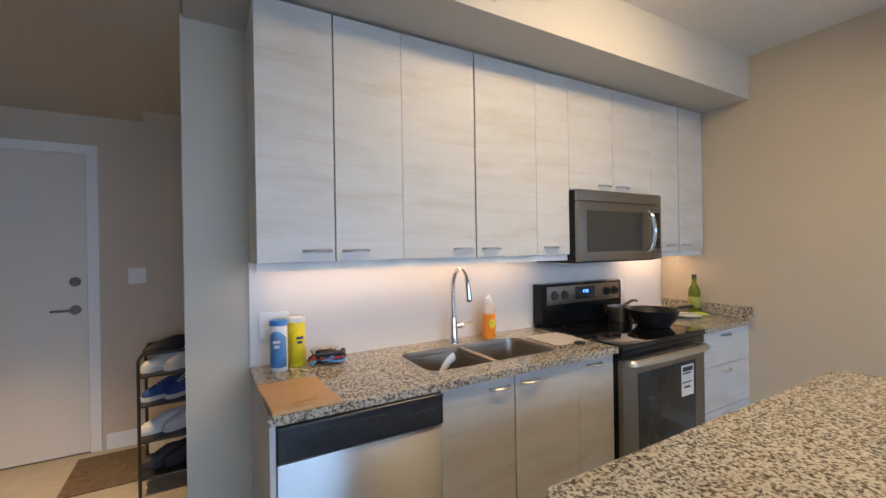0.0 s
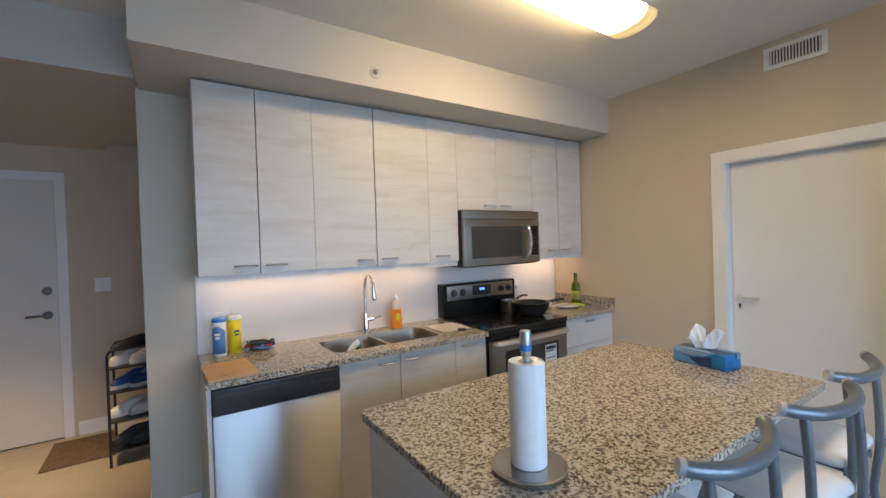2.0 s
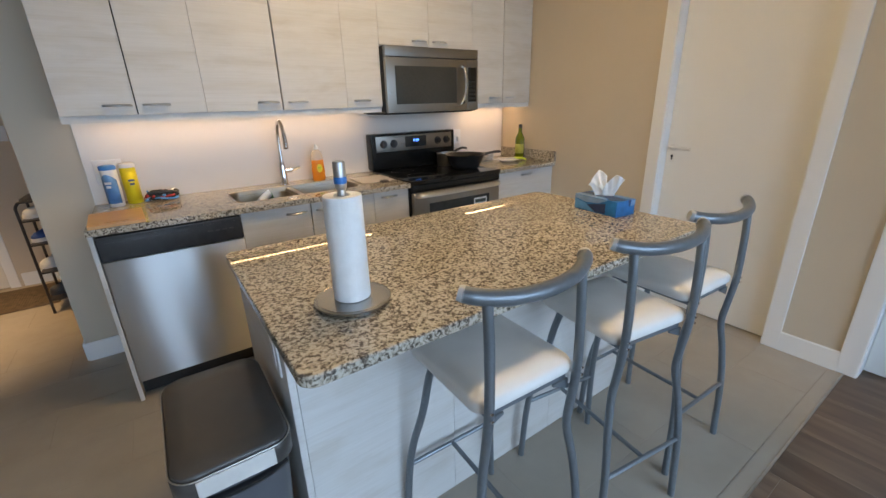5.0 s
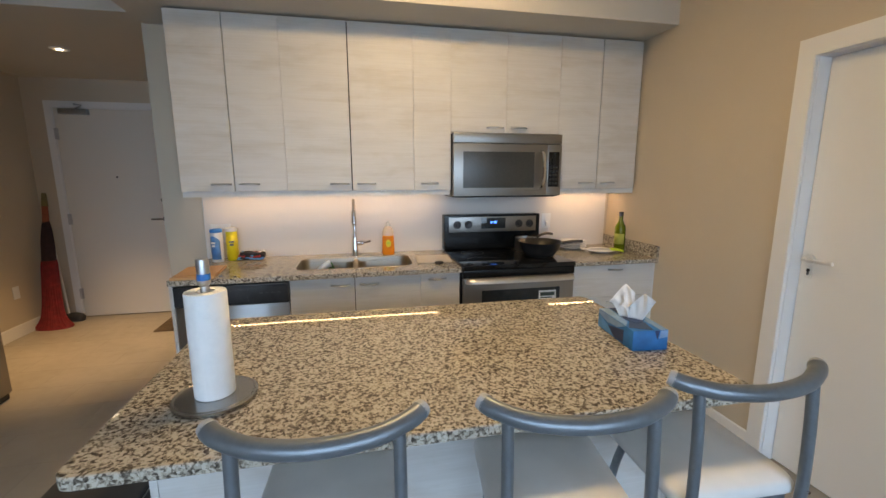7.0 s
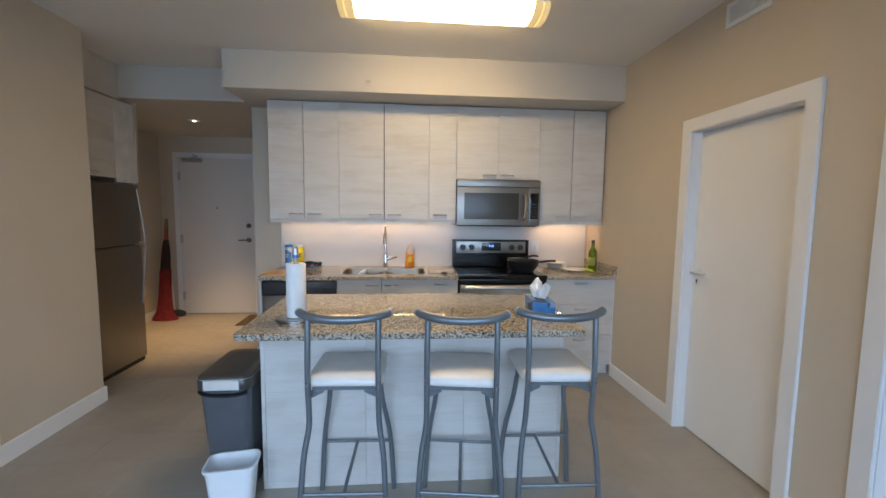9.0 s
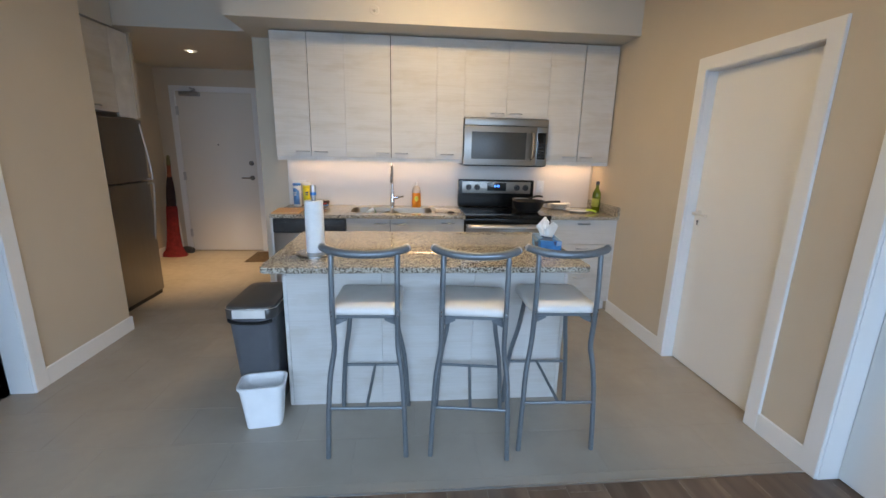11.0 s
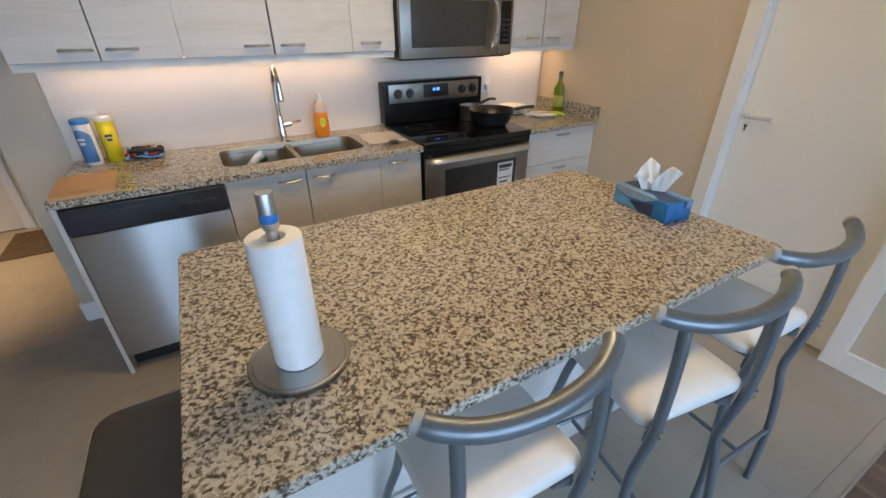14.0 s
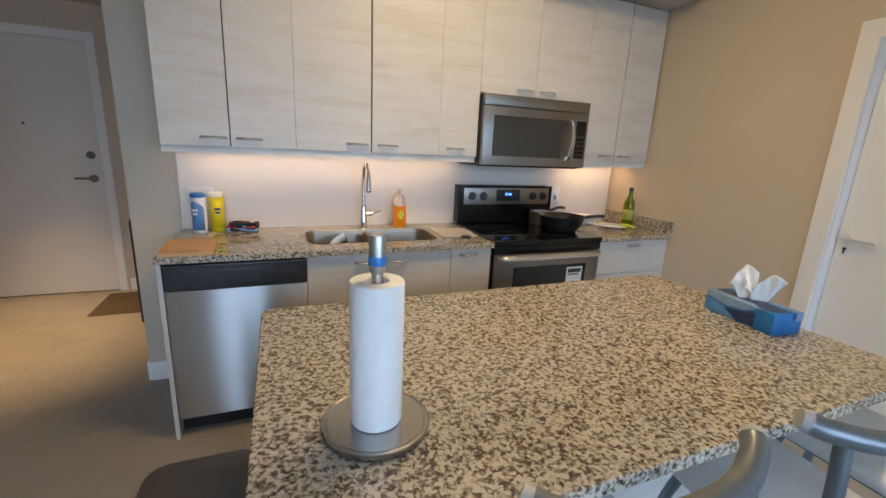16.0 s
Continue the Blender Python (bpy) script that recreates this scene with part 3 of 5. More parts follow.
for x0, x1 in ((-3.062, -1.409), (-0.633, -0.004)):
    lr = thing("light_rail", ((x0 + x1) / 2, -0.3, UB), "pale strip hiding the lights under the wall cabinets", "trim", "light rails")
    part("rail", boxes(((x0, -0.318, 1.353), (x1, -0.300, UB - 0.0005))), CARCASS, lr)
    strip = thing("led_strip", ((x0 + x1) / 2, -0.118, 1.377), "lit warm LED strip stuck under the wall cabinets", "light", "LED strips")
    part("tape", boxes(((x0 + 0.04, -0.124, 1.3795), (x1 - 0.06, -0.112, UB - 0.0005))), WHITE_PLASTIC, strip)
    bm = bmesh.new()
    n = int((x1 - x0 - 0.15) / 0.0345)
    for i in range(n):
        x = x1 - 0.08 - i * 0.0345
        box(bm, (x - 0.0025, -0.1205, 1.377), (x + 0.0025, -0.1155, 1.3795))
    tagged(part("led", bm, LED, strip), kind="stuff")

structure("trim_backsplash", boxes(((-3.062, -0.008, 0.915), (-0.022, -0.0005, 1.384)), ((-1.40, -0.008, 1.384), (-0.64, -0.0005, 1.76))), SPLASH, "smooth white backsplash panel")
structure("trim_backsplash_edge", boxes(((-3.066, -0.010, 0.915), (-3.0625, -0.0005, 1.384))), CARCASS, "slim metal edge of the backsplash")

BF, BT = -0.622, 0.882
BL = "base cabinets under the counter"
cabinet("base_cabinet", -2.437, -1.663, BF, 0, 0.10, BT, [(-2.437, -2.063, 0.10, BT, -2.145, 0.835), (-2.063, -1.663, 0.10, BT, -1.975, 0.835)],
        "whitewashed sink cabinet with two doors", BL, 0.66)
cabinet("base_cabinet", -1.663, -1.412, BF, 0, 0.10, BT, [(-1.663, -1.412, 0.10, BT, -1.555, 0.845)], "narrow whitewashed base cabinet with one door", BL)
cabinet("drawer_cabinet", -0.634, -0.012, BF, 0, 0.10, BT, [(-0.634, -0.012, 0.655, BT, -0.31, 0.845), (-0.634, -0.012, 0.378, 0.655, -0.31, 0.615), (-0.634, -0.012, 0.10, 0.378, -0.31, 0.335)],
        "whitewashed base cabinet with three drawers", BL)
for x0, x1 in ((-3.045, -1.412), (-0.634, -0.012)):
    structure("trim_toe_kick", boxes(((x0, -0.560, 0), (x1, -0.545, 0.0995))), CARCASS, "recessed pale toe kick")
single("end_panel", boxes(((-0.009, -0.32, 0), (0.009, 0.319, 0.882))), LAMINATE, (-3.054, -0.32, 0), "whitewashed side panel closing the dishwasher bay", "panel", smooth=0)
single("end_panel", boxes(((-0.006, -0.30, 0), (0.006, 0.30, 0.78))), CARCASS, (-0.0055, -0.318, 0.1), "pale filler strip beside the drawers", "panel", smooth=0)


def slab(bm, x0, x1, y0, y1, z0, z1, hole=None, radius=0.0):
    """A stone slab, with a rounded hole or rounded corners."""
    if hole:
        hx0, hx1, hy0, hy1, hr = hole
        inner = [(x + (hx0 + hx1) / 2, y + (hy0 + hy1) / 2) for x, y in round_rect(hx1 - hx0, hy1 - hy0, hr, 6)]
        n = len(inner)
        outer = [(x1 if x > (hx0 + hx1) / 2 else x0, y1 if y > (hy0 + hy1) / 2 else y0) for x, y in inner]
        loops = [[bm.verts.new((x, y, z)) for x, y in loop] for loop, z in ((outer, z0), (outer, z1), (inner, z1), (inner, z0))]
        for a, b in ((0, 1), (1, 2), (2, 3), (3, 0)):
            for j in range(n):
                bm.faces.new((loops[a][j], loops[a][(j + 1) % n], loops[b][(j + 1) % n], loops[b][j]))
        bmesh.ops.remove_doubles(bm, verts=bm.verts, dist=0.00001)
    else:
        o = round_rect(x1 - x0, y1 - y0, max(radius, 0.003), 6)
        c = ((x0 + x1) / 2, (y0 + y1) / 2)
        s = round_rect(x1 - x0 - 0.006, y1 - y0 - 0.006, max(radius - 0.003, 0.001), 6)
        stack(bm, [ring_at(s, z0, *c), ring_at(o, z0 + 0.003, *c), ring_at(o, z1 - 0.003, *c), ring_at(s, z1, *c)])


ct = thing("countertop", (-2.24, -0.3, 0.884), "speckled beige and grey granite countertop with sink cutout", "countertop")
bm = bmesh.new()
slab(bm, -3.066, -1.408, -0.652, -0.0005, 0.884, 0.914, (-2.425, -1.685, -0.525, -0.155, 0.07))
part("slab", bm, GRANITE, ct, smooth=0)
ct2 = thing("countertop", (-0.32, -0.3, 0.884), "short speckled granite countertop beside the stove", "countertop")
bm = bmesh.new()
slab(bm, -0.637, -0.001, -0.652, -0.0005, 0.884, 0.914)
part("slab", bm, GRANITE, ct2)
part("side_splash", boxes(((-0.021, -0.652, 0.9145), (-0.001, -0.0005, 1.000)), bevel=0.002), GRANITE, ct2, "low granite upstand along the wall")

# sink
sink = thing("sink", (-2.055, -0.34, 0.884), "double-bowl undermount stainless steel sink", "sink")
for x0, x1 in ((-2.415, -2.075), (-2.040, -1.695)):
    w, cx, cy, d = x1 - x0, (x0 + x1) / 2, -0.34, 0.35
    bm = bmesh.new()
    stack(bm, [ring_at(round_rect(w + 0.03, d + 0.03, 0.075), 0.8838, cx, cy), ring_at(round_rect(w, d, 0.06), 0.8836, cx, cy), ring_at(round_rect(w - 0.004, d - 0.004, 0.06), 0.875, cx, cy), ring_at(round_rect(w - 0.02, d - 0.02, 0.055), 0.72, cx, cy),
               ring_at(round_rect(w - 0.07, d - 0.07, 0.04), 0.70, cx, cy), ring_at(round_rect(0.09, 0.09, 0.044), 0.696, cx, cy)], False, True)
    bowl = part("bowl", bm, STEEL_SINK, sink)
    bm = bmesh.new()
    lathe(bm, [(0.042, 0), (0.040, 0.004), (0.028, 0.002), (0.012, 0.003)], (cx, cy, 0.697), 24)
    part("drain", bm, CHROME, bowl, "round chrome drain")
part("divider", boxes(((-2.073, -0.523, 0.80), (-2.040, -0.157, 0.905)), bevel=0.008), STEEL_SINK, sink)
bm = bmesh.new()
stack(bm, [ring_at(round_rect(w, d, r), z, -2.055, -0.34) for w, d, r, z in
           ((0.748, 0.378, 0.074, 0.9142), (0.746, 0.376, 0.073, 0.9158), (0.728, 0.358, 0.066, 0.9158), (0.724, 0.354, 0.064, 0.913), (0.722, 0.352, 0.063, 0.8842))], False, False)
part("rim", bm, STEEL_SINK, sink, "slim steel rim")

# faucet
fa = thing("faucet", (-2.058, -0.10, 0.9145), "tall chrome pull-down kitchen faucet", "faucet")
bm = bmesh.new()
lathe(bm, [(0.029, 0), (0.029, 0.004), (0.024, 0.012), (0.021, 0.10), (0.018, 0.13), (0.0125, 0.15)], (-2.058, -0.10, 0.9145), 24)
part("base", bm, CHROME, fa)
bm = bmesh.new()
tube(bm, [(-2.058, -0.10, 1.05), (-2.058, -0.10, 1.18), (-2.058, -0.105, 1.25), (-2.058, -0.135, 1.305), (-2.058, -0.185, 1.318), (-2.058, -0.228, 1.29), (-2.058, -0.247, 1.245)], 0.0115, 14, 6)
part("neck", bm, CHROME, fa)
bm = bmesh.new()
rod(bm, (-2.058, -0.247, 1.250), (-2.058, -0.258, 1.165), 0.014, 0.017, 20)
rod(bm, (-2.058, -0.258, 1.165), (-2.058, -0.259, 1.155), 0.016, 0.012, 20)
part("spray_head", bm, CHROME, fa)
bm = bmesh.new()
rod(bm, (-2.058, -0.10, 1.005), (-2.000, -0.106, 1.008), 0.017)
tube(bm, [(-2.013, -0.105, 1.008), (-1.983, -0.11, 1.012), (-1.948, -0.12, 1.022)], 0.008, 8, 4, 1.2)
part("lever", bm, CHROME, fa)

# dishwasher
dw = thing("dishwasher", (-2.74, -0.3, 0), "stainless steel dishwasher with black control panel", "dishwasher")
part("body", boxes(((-3.043, -0.60, 0.10), (-2.439, -0.005, 0.876))), BLACK_PLASTIC, dw)
bm = bmesh.new()
box(bm, (-3.043, -0.640, 0.105), (-2.440, -0.6005, 0.752), 0.006)
part("door", bm, STEEL_V, dw)
bm = bmesh.new()
box(bm, (-3.043, -0.652, 0.757), (-2.440, -0.6005, 0.876), 0.010, 3)
panel = part("control_panel", bm, PANEL_BLACK, dw, "glossy black control panel")
bm = bmesh.new()
box(bm, (-3.015, -0.6545, 0.776), (-2.66, -0.6525, 0.846), 0.014, 4)
part("handle_recess", bm, PANEL_BLACK, panel, "shallow rounded grip recess")
part("top_lip", boxes(((-3.040, -0.6560, 0.860), (-2.443, -0.6525, 0.874)), bevel=0.0015), PANEL_BLACK, panel)
for i in range(4):
    part("button", boxes(((-2.60 + i * 0.033, -0.654, 0.818), (-2.580 + i * 0.033, -0.6522, 0.825)), bevel=0.0008), GREY_PLASTIC, panel)
part("toe_panel", boxes(((-3.043, -0.565, 0.002), (-2.440, -0.5455, 0.0995))), BLACK_PLASTIC, dw)

# stove
st = thing("stove", (-1.02, -0.33, 0), "freestanding electric stove, black glass top and stainless oven door", "stove")
SX0, SX1 = -1.403, -0.640
part("body", boxes(((SX0, -0.635, 0.02), (SX1, -0.06, 0.893)), bevel=0.004), BLACK_ENAMEL, st)
bm = bmesh.new()
box(bm, (SX0 - 0.002, -0.672, 0.894), (SX1 + 0.002, -0.075, 0.925), 0.006, 3)
top = part("cooktop", bm, BLACK_GLASS, st, "black ceramic glass cooktop")
for x, y, r in ((-1.22, -0.50, 0.105), (-0.82, -0.48, 0.12), (-1.22, -0.22, 0.085), (-0.82, -0.21, 0.085)):
    bm = bmesh.new()
    tube(bm, [(x + r * math.cos(a * math.pi / 18), y + r * math.sin(a * math.pi / 18), 0.9248) for a in range(36)], 0.0012, 4, 0, 1, None, True)
    part("burner_ring", bm, BLACK_PLASTIC, top)
bm = bmesh.new()
box(bm, (SX0, -0.098, 0.926), (SX1, -0.01, 1.192), 0.010, 3)
guard = part("backguard", bm, BLACK_ENAMEL, st)
bm = bmesh.new()
box(bm, (SX0 + 0.035, -0.106, 1.060), (SX1 - 0.035, -0.0982, 1.176), 0.004)
face = part("control_face", bm, STEEL_H, guard, "stainless control face")
part("display", boxes(((-1.118, -0.109, 1.085), (-0.925, -0.1062, 1.165)), bevel=0.002), OVEN_GLASS, guard)
for i, w in enumerate((0.009, 0.003, 0.009, 0.009)):
    x = -1.045 + i * 0.013
    part("display_digit", boxes(((x, -0.1105, 1.124), (x + w, -0.1092, 1.141))), DISPLAY, guard)
for x in (-1.305, -1.218, -0.815, -0.728):
    bm = bmesh.new()
    rod(bm, (x, -0.1062, 1.118), (x, -0.110, 1.118), 0.030, 0.029, 28)
    knob = part("knob", bm, BLACK_PLASTIC, guard)
    bm = bmesh.new()
    rod(bm, (x, -0.110, 1.118), (x, -0.127, 1.118), 0.0235, 0.021, 28)
    box(bm, (x - 0.004, -0.133, 1.098), (x + 0.004, -0.126, 1.138), 0.002)
    part("dial", bm, GREY_PLASTIC if x < -1 else BLACK_PLASTIC, guard)
bm = bmesh.new()
box(bm, (SX0 + 0.004, -0.668, 0.235), (SX1 - 0.004, -0.6355, 0.842), 0.008, 3)
oven = part("oven_door", bm, STEEL_H, st, "brushed stainless oven door")
bm = bmesh.new()
box(bm, (SX0 + 0.125, -0.6705, 0.34), (SX1 - 0.105, -0.6685, 0.762), 0.014, 4)
part("window", bm, OVEN_GLASS, oven, "dark oven window")
bm = bmesh.new()
tube(bm, [(SX0 + 0.03, -0.668, 0.83), (SX0 + 0.035, -0.700, 0.832), (SX0 + 0.10, -0.716, 0.833), ((SX0 + SX1) / 2, -0.722, 0.833), (SX1 - 0.10, -0.716, 0.833), (SX1 - 0.035, -0.700, 0.832), (SX1 - 0.03, -0.668, 0.83)], 0.020, 12, 5, 0.55)
part("handle", bm, STEEL_BRIGHT, oven, "stainless bar handle")
st_l = part("sticker", boxes(((-0.892, -0.6728, 0.565), (-0.772, -0.6712, 0.742))), PAPER, oven, "white energy label with printed bars")
for lo, hi in (((-0.882, -0.6738, 0.705), (-0.782, -0.673, 0.730)), ((-0.882, -0.6738, 0.690), (-0.800, -0.673, 0.698)), ((-0.882, -0.6738, 0.640), (-0.790, -0.673, 0.646)), ((-0.870, -0.6738, 0.610), (-0.810, -0.673, 0.620))):
    part("print", boxes((lo, hi)), INK, oven)
part("drawer", boxes(((SX0 + 0.004, -0.660, 0.06), (SX1 - 0.004, -0.6355, 0.228)), bevel=0.006), STEEL_H, st)
part("front_strip", boxes(((SX0 + 0.002, -0.665, 0.846), (SX1 - 0.002, -0.6355, 0.892)), bevel=0.003), BLACK_ENAMEL, st)

# microwave
mw = thing("microwave", (-1.02, -0.2, 1.337), "stainless over-the-range microwave with dark window", "microwave")
MX0, MX1 = -1.403, -0.638
part("body", boxes(((MX0, -0.372, 1.340), (MX1, -0.009, 1.757)), bevel=0.003), BLACK_ENAMEL, mw)
part("vent_strip", boxes(((MX0, -0.405, 1.694), (MX1, -0.3725, 1.757)), bevel=0.004), STEEL_H, mw)
bm = bmesh.new()
box(bm, (MX0, -0.405, 1.345), (-0.742, -0.3725, 1.690), 0.004)
mdoor = part("door", bm, STEEL_H, mw, "brushed stainless door")
bm = bmesh.new()
box(bm, (-1.338, -0.4075, 1.400), (-0.838, -0.4055, 1.638), 0.010, 3)
part("window", bm, MW_GLASS, mdoor)
bm = bmesh.new()
tube(bm, [(-0.782, -0.405, 1.640), (-0.782, -0.432, 1.625), (-0.782, -0.448, 1.58), (-0.782, -0.455, 1.52), (-0.782, -0.448, 1.46), (-0.782, -0.432, 1.415), (-0.782, -0.405, 1.40)], 0.012, 10, 5, 1.8)
part("handle", bm, CHROME, mdoor, "curved bright handle")
bm = bmesh.new()
box(bm, (-0.740, -0.405, 1.345), (MX1, -0.3725, 1.690), 0.004)
cp = part("control_panel", bm, STEEL_H, mw)
part("keypad", boxes(((-0.733, -0.4072, 1.405), (-0.655, -0.4055, 1.640)), bevel=0.004), BLACK_GLASS, cp)
for r in range(5):
    for c in range(3):
        part("key", boxes(((-0.725 + c * 0.022, -0.4080, 1.42 + r * 0.028), (-0.709 + c * 0.022, -0.4074, 1.435 + r * 0.028))), BLACK_PLASTIC, cp)
part("bottom_vent", boxes(((MX0 + 0.02, -0.36, 1.334), (MX1 - 0.02, -0.03, 1.3395))), BLACK_PLASTIC, mw)


# ---- island ----
isl = thing("kitchen_island", (-1.80, -1.70, 0), "kitchen island with whitewashed panels under a granite top", "island")
bm = bmesh.new()
box(bm, (-2.572, -1.972, 0.0), (-1.018, -1.41, 0.883))
part("body", bm, CARCASS, isl)
part("side_panel", boxes(((-2.592, -1.991, 0.0), (-2.5725, -1.40, 0.883)), bevel=0.001), LAMINATE, isl)
part("side_panel", boxes(((-1.0175, -1.991, 0.0), (-0.999, -1.40, 0.883)), bevel=0.001), LAMINATE, isl)
for x0, x1 in ((-2.5715, -2.0605), (-2.0595, -1.5405), (-1.5395, -1.0185)):
    part("front_panel", boxes(((x0, -1.990, 0.0), (x1, -1.9725, 0.883)), bevel=0.001), LAMINATE, isl)
for x0, x1 in ((-2.57, -2.08), (-2.077, -1.55), (-1.547, -1.02)):
    part("door", boxes(((x0, -1.4095, 0.10), (x1, -1.392, 0.88)), bevel=0.001), LAMINATE, isl)
islt = thing("island_countertop", (-1.80, -1.817, 0.884), "large speckled beige and grey granite island top", "countertop")
bm = bmesh.new()
slab(bm, -2.617, -0.990, -2.268, -1.367, 0.884, 0.914, None, 0.035)
part("slab", bm, GRANITE, islt)


def outlet(at, rz, label, w=0.075, h=0.118, slots=1):
    """A cover plate with its sockets or rockers; it faces -y before the turn."""
    o = thing("outlet" if "outlet" in label else "light_switch", at, label, "outlet" if "outlet" in label else "switch", "", rz)
    bm = bmesh.new()
    box(bm, (-w / 2, -0.006, -h / 2), (w / 2, 0, h / 2), 0.003)
    part("plate", bm, WHITE_PLASTIC, o, local=True)
    for i in range(slots):
        x = (i - (slots - 1) / 2) * 0.046
        bm = bmesh.new()
        box(bm, (x - 0.0165, -0.0085, -0.034), (x + 0.0165, -0.0062, 0.034), 0.002)
        part("insert", bm, WHITE_PLASTIC, o, local=True)
    return o


outlet((-2.962, -0.0085, 1.09), 0, "white double outlet plate on the backsplash", 0.13, 0.13, 2)
outlet((-0.545, -0.0085, 1.125), 0, "white outlet plate beside the stove")
outlet((-2.5925, -1.905, 0.775), -90, "white outlet plate on the island side")
outlet((XH + 0.0005, 1.335, 0.415), 90, "white outlet plate low on the hall wall")
outlet((-3.68, YD - 0.0005, 1.262), 0, "white double light switch beside the entrance door", 0.118, 0.118, 2)


# ---- bar stools ----
stool = thing("bar_stool", (-2.112, -2.415, 0), "grey metal bar stool with white padded seat", "stool", "bar stools at the island", -2)
bm = bmesh.new()
o = round_rect(0.330, 0.340, 0.034)
o2 = round_rect(0.312, 0.322, 0.03)
o3 = round_rect(0.20, 0.22, 0.04)
stack(bm, [ring_at(o2, 0.718, 0, 0.195), ring_at(o, 0.726, 0, 0.195), ring_at(o, 0.744, 0, 0.195), ring_at(o2, 0.758, 0, 0.195), ring_at(o3, 0.764, 0, 0.195)])
part("seat", bm, VINYL, stool, "white padded vinyl seat", True, 60)
part("seat_frame", boxes(((-0.135, 0.035, 0.702), (0.135, 0.055, 0.717)), ((-0.135, 0.325, 0.702), (0.135, 0.345, 0.717)), ((-0.135, 0.055, 0.702), (-0.115, 0.325, 0.717)), ((0.115, 0.055, 0.702), (0.135, 0.325, 0.717))),
     STOOL_METAL, stool, "", True)
for s in (-1, 1):
    bm = bmesh.new()
    tube(bm, [(s * 0.146, 0.022, 1.020), (s * 0.146, 0.013, 0.90), (s * 0.147, 0.010, 0.74), (s * 0.147, 0.022, 0.62), (s * 0.150, 0.028, 0.54), (s * 0.168, 0.010, 0.42), (s * 0.178, -0.010, 0.26), (s * 0.188, -0.022, 0.0)], 0.0125, 10, 4)
    leg = part("leg", bm, STOOL_METAL, stool, "", True, 60)
    for z in (0.735, 0.755):
        bm = bmesh.new()
        rod(bm, (s * 0.150, -0.006, z - 0.005), (s * 0.150, -0.002, z - 0.005), 0.004, seg=8)
        part("screw", bm, CHROME, leg, "", True)
    bm = bmesh.new()
    tube(bm, [(s * 0.118, 0.30, 0.70), (s * 0.122, 0.325, 0.62), (s * 0.135, 0.345, 0.50), (s * 0.160, 0.375, 0.36), (s * 0.175, 0.390, 0.22), (s * 0.188, 0.395, 0.0)], 0.0125, 10, 4)
    part("leg", bm, STOOL_METAL, stool, "", True, 60)
bm = bmesh.new()
tube(bm, [(-0.188, 0.050, 1.036), (-0.165, 0.032, 1.030), (-0.10, 0.004, 1.021), (0, -0.008, 1.017), (0.10, 0.004, 1.021), (0.165, 0.032, 1.030), (0.188, 0.050, 1.036)], 0.0185, 14, 5)
rail = part("backrest", bm, STOOL_METAL, stool, "curved grey metal back rail", True, 60)
for s in (-1, 1):
    bm = bmesh.new()
    tube(bm, [(s * 0.186, 0.049, 1.0355), (s * 0.191, 0.0535, 1.0370), (s * 0.1955, 0.0575, 1.0385)], 0.0188, 14, 2, 1.0, (0.0192, 0.0165))
    part("end_cap", bm, varied("pale_grey_plastic", (0.42, 0.43, 0.43), 0.5, 0, 20, 0.08), rail, "pale plastic end cap", True, 60)
bm = bmesh.new()
rod(bm, (-0.176, -0.010, 0.262), (0.176, -0.010, 0.262), 0.008, seg=10)
part("stretcher", bm, STOOL_METAL, stool, "", True)
bm = bmesh.new()
rod(bm, (-0.172, 0.387, 0.27), (0.172, 0.387, 0.27), 0.008, seg=10)
part("stretcher", bm, STOOL_METAL, stool, "", True)
bm = bmesh.new()
rod(bm, (0, -0.010, 0.262), (0, 0.387, 0.27), 0.008, seg=10)
part("stretcher", bm, STOOL_METAL, stool, "", True)
for s in (-1, 1):
    bm = bmesh.new()
    stack(bm, [[(s * 0.140, y, 0.7015), (s * 0.085, y, 0.7015), (s * 0.085, y, 0.695), (s * 0.142, y, 0.668)] for y in (0.030, 0.036)])
    part("gusset", bm, STOOL_METAL, stool, "", True)
copy_thing(stool, pose(-1.617, -2.449, 0, 0, 0, -8))
copy_thing(stool, pose(-1.172, -2.421, 0, 0, 0, -2.2))


# ---- things on the island ----
pt = thing("paper_towel_holder", (-2.400, -2.015, 0.9145), "brushed steel holder with a nearly full white paper towel roll", "towel holder")
bm = bmesh.new()
lathe(bm, [(0.096, 0), (0.0985, 0.001), (0.0985, 0.005), (0.0965, 0.006), (0.0965, 0.0075), (0.100, 0.0085), (0.100, 0.0125), (0.098, 0.0145), (0.0945, 0.0150), (0.0930, 0.0140),
           (0.0905, 0.0138), (0.0895, 0.0150), (0.060, 0.0158), (0.02, 0.0165)], seg=64)
part("base", bm, STEEL_BASE, pt, "", True, 28)
bm = bmesh.new()
rod(bm, (0, 0, 0.0165), (0, 0, 0.32), 0.0105)
lathe(bm, [(0.0105, 0.299), (0.0135, 0.302), (0.0145, 0.313), (0.0148, 0.362), (0.0135, 0.366)], seg=24)
part("post", bm, NICKEL, pt, "", True, 60)
bm = bmesh.new()
lathe(bm, [(0.0150, 0.314), (0.0154, 0.315), (0.0154, 0.329), (0.0150, 0.330)], seg=24)
part("band", bm, BLUE, pt, "blue band round the post", True, 60)
bm = bmesh.new()
lathe(bm, [(0.021, 0.0175), (0.046, 0.0175), (0.0475, 0.020), (0.0475, 0.283), (0.046, 0.286), (0.021, 0.286), (0.020, 0.284), (0.020, 0.0195), (0.021, 0.0175)], seg=40, cap=False)
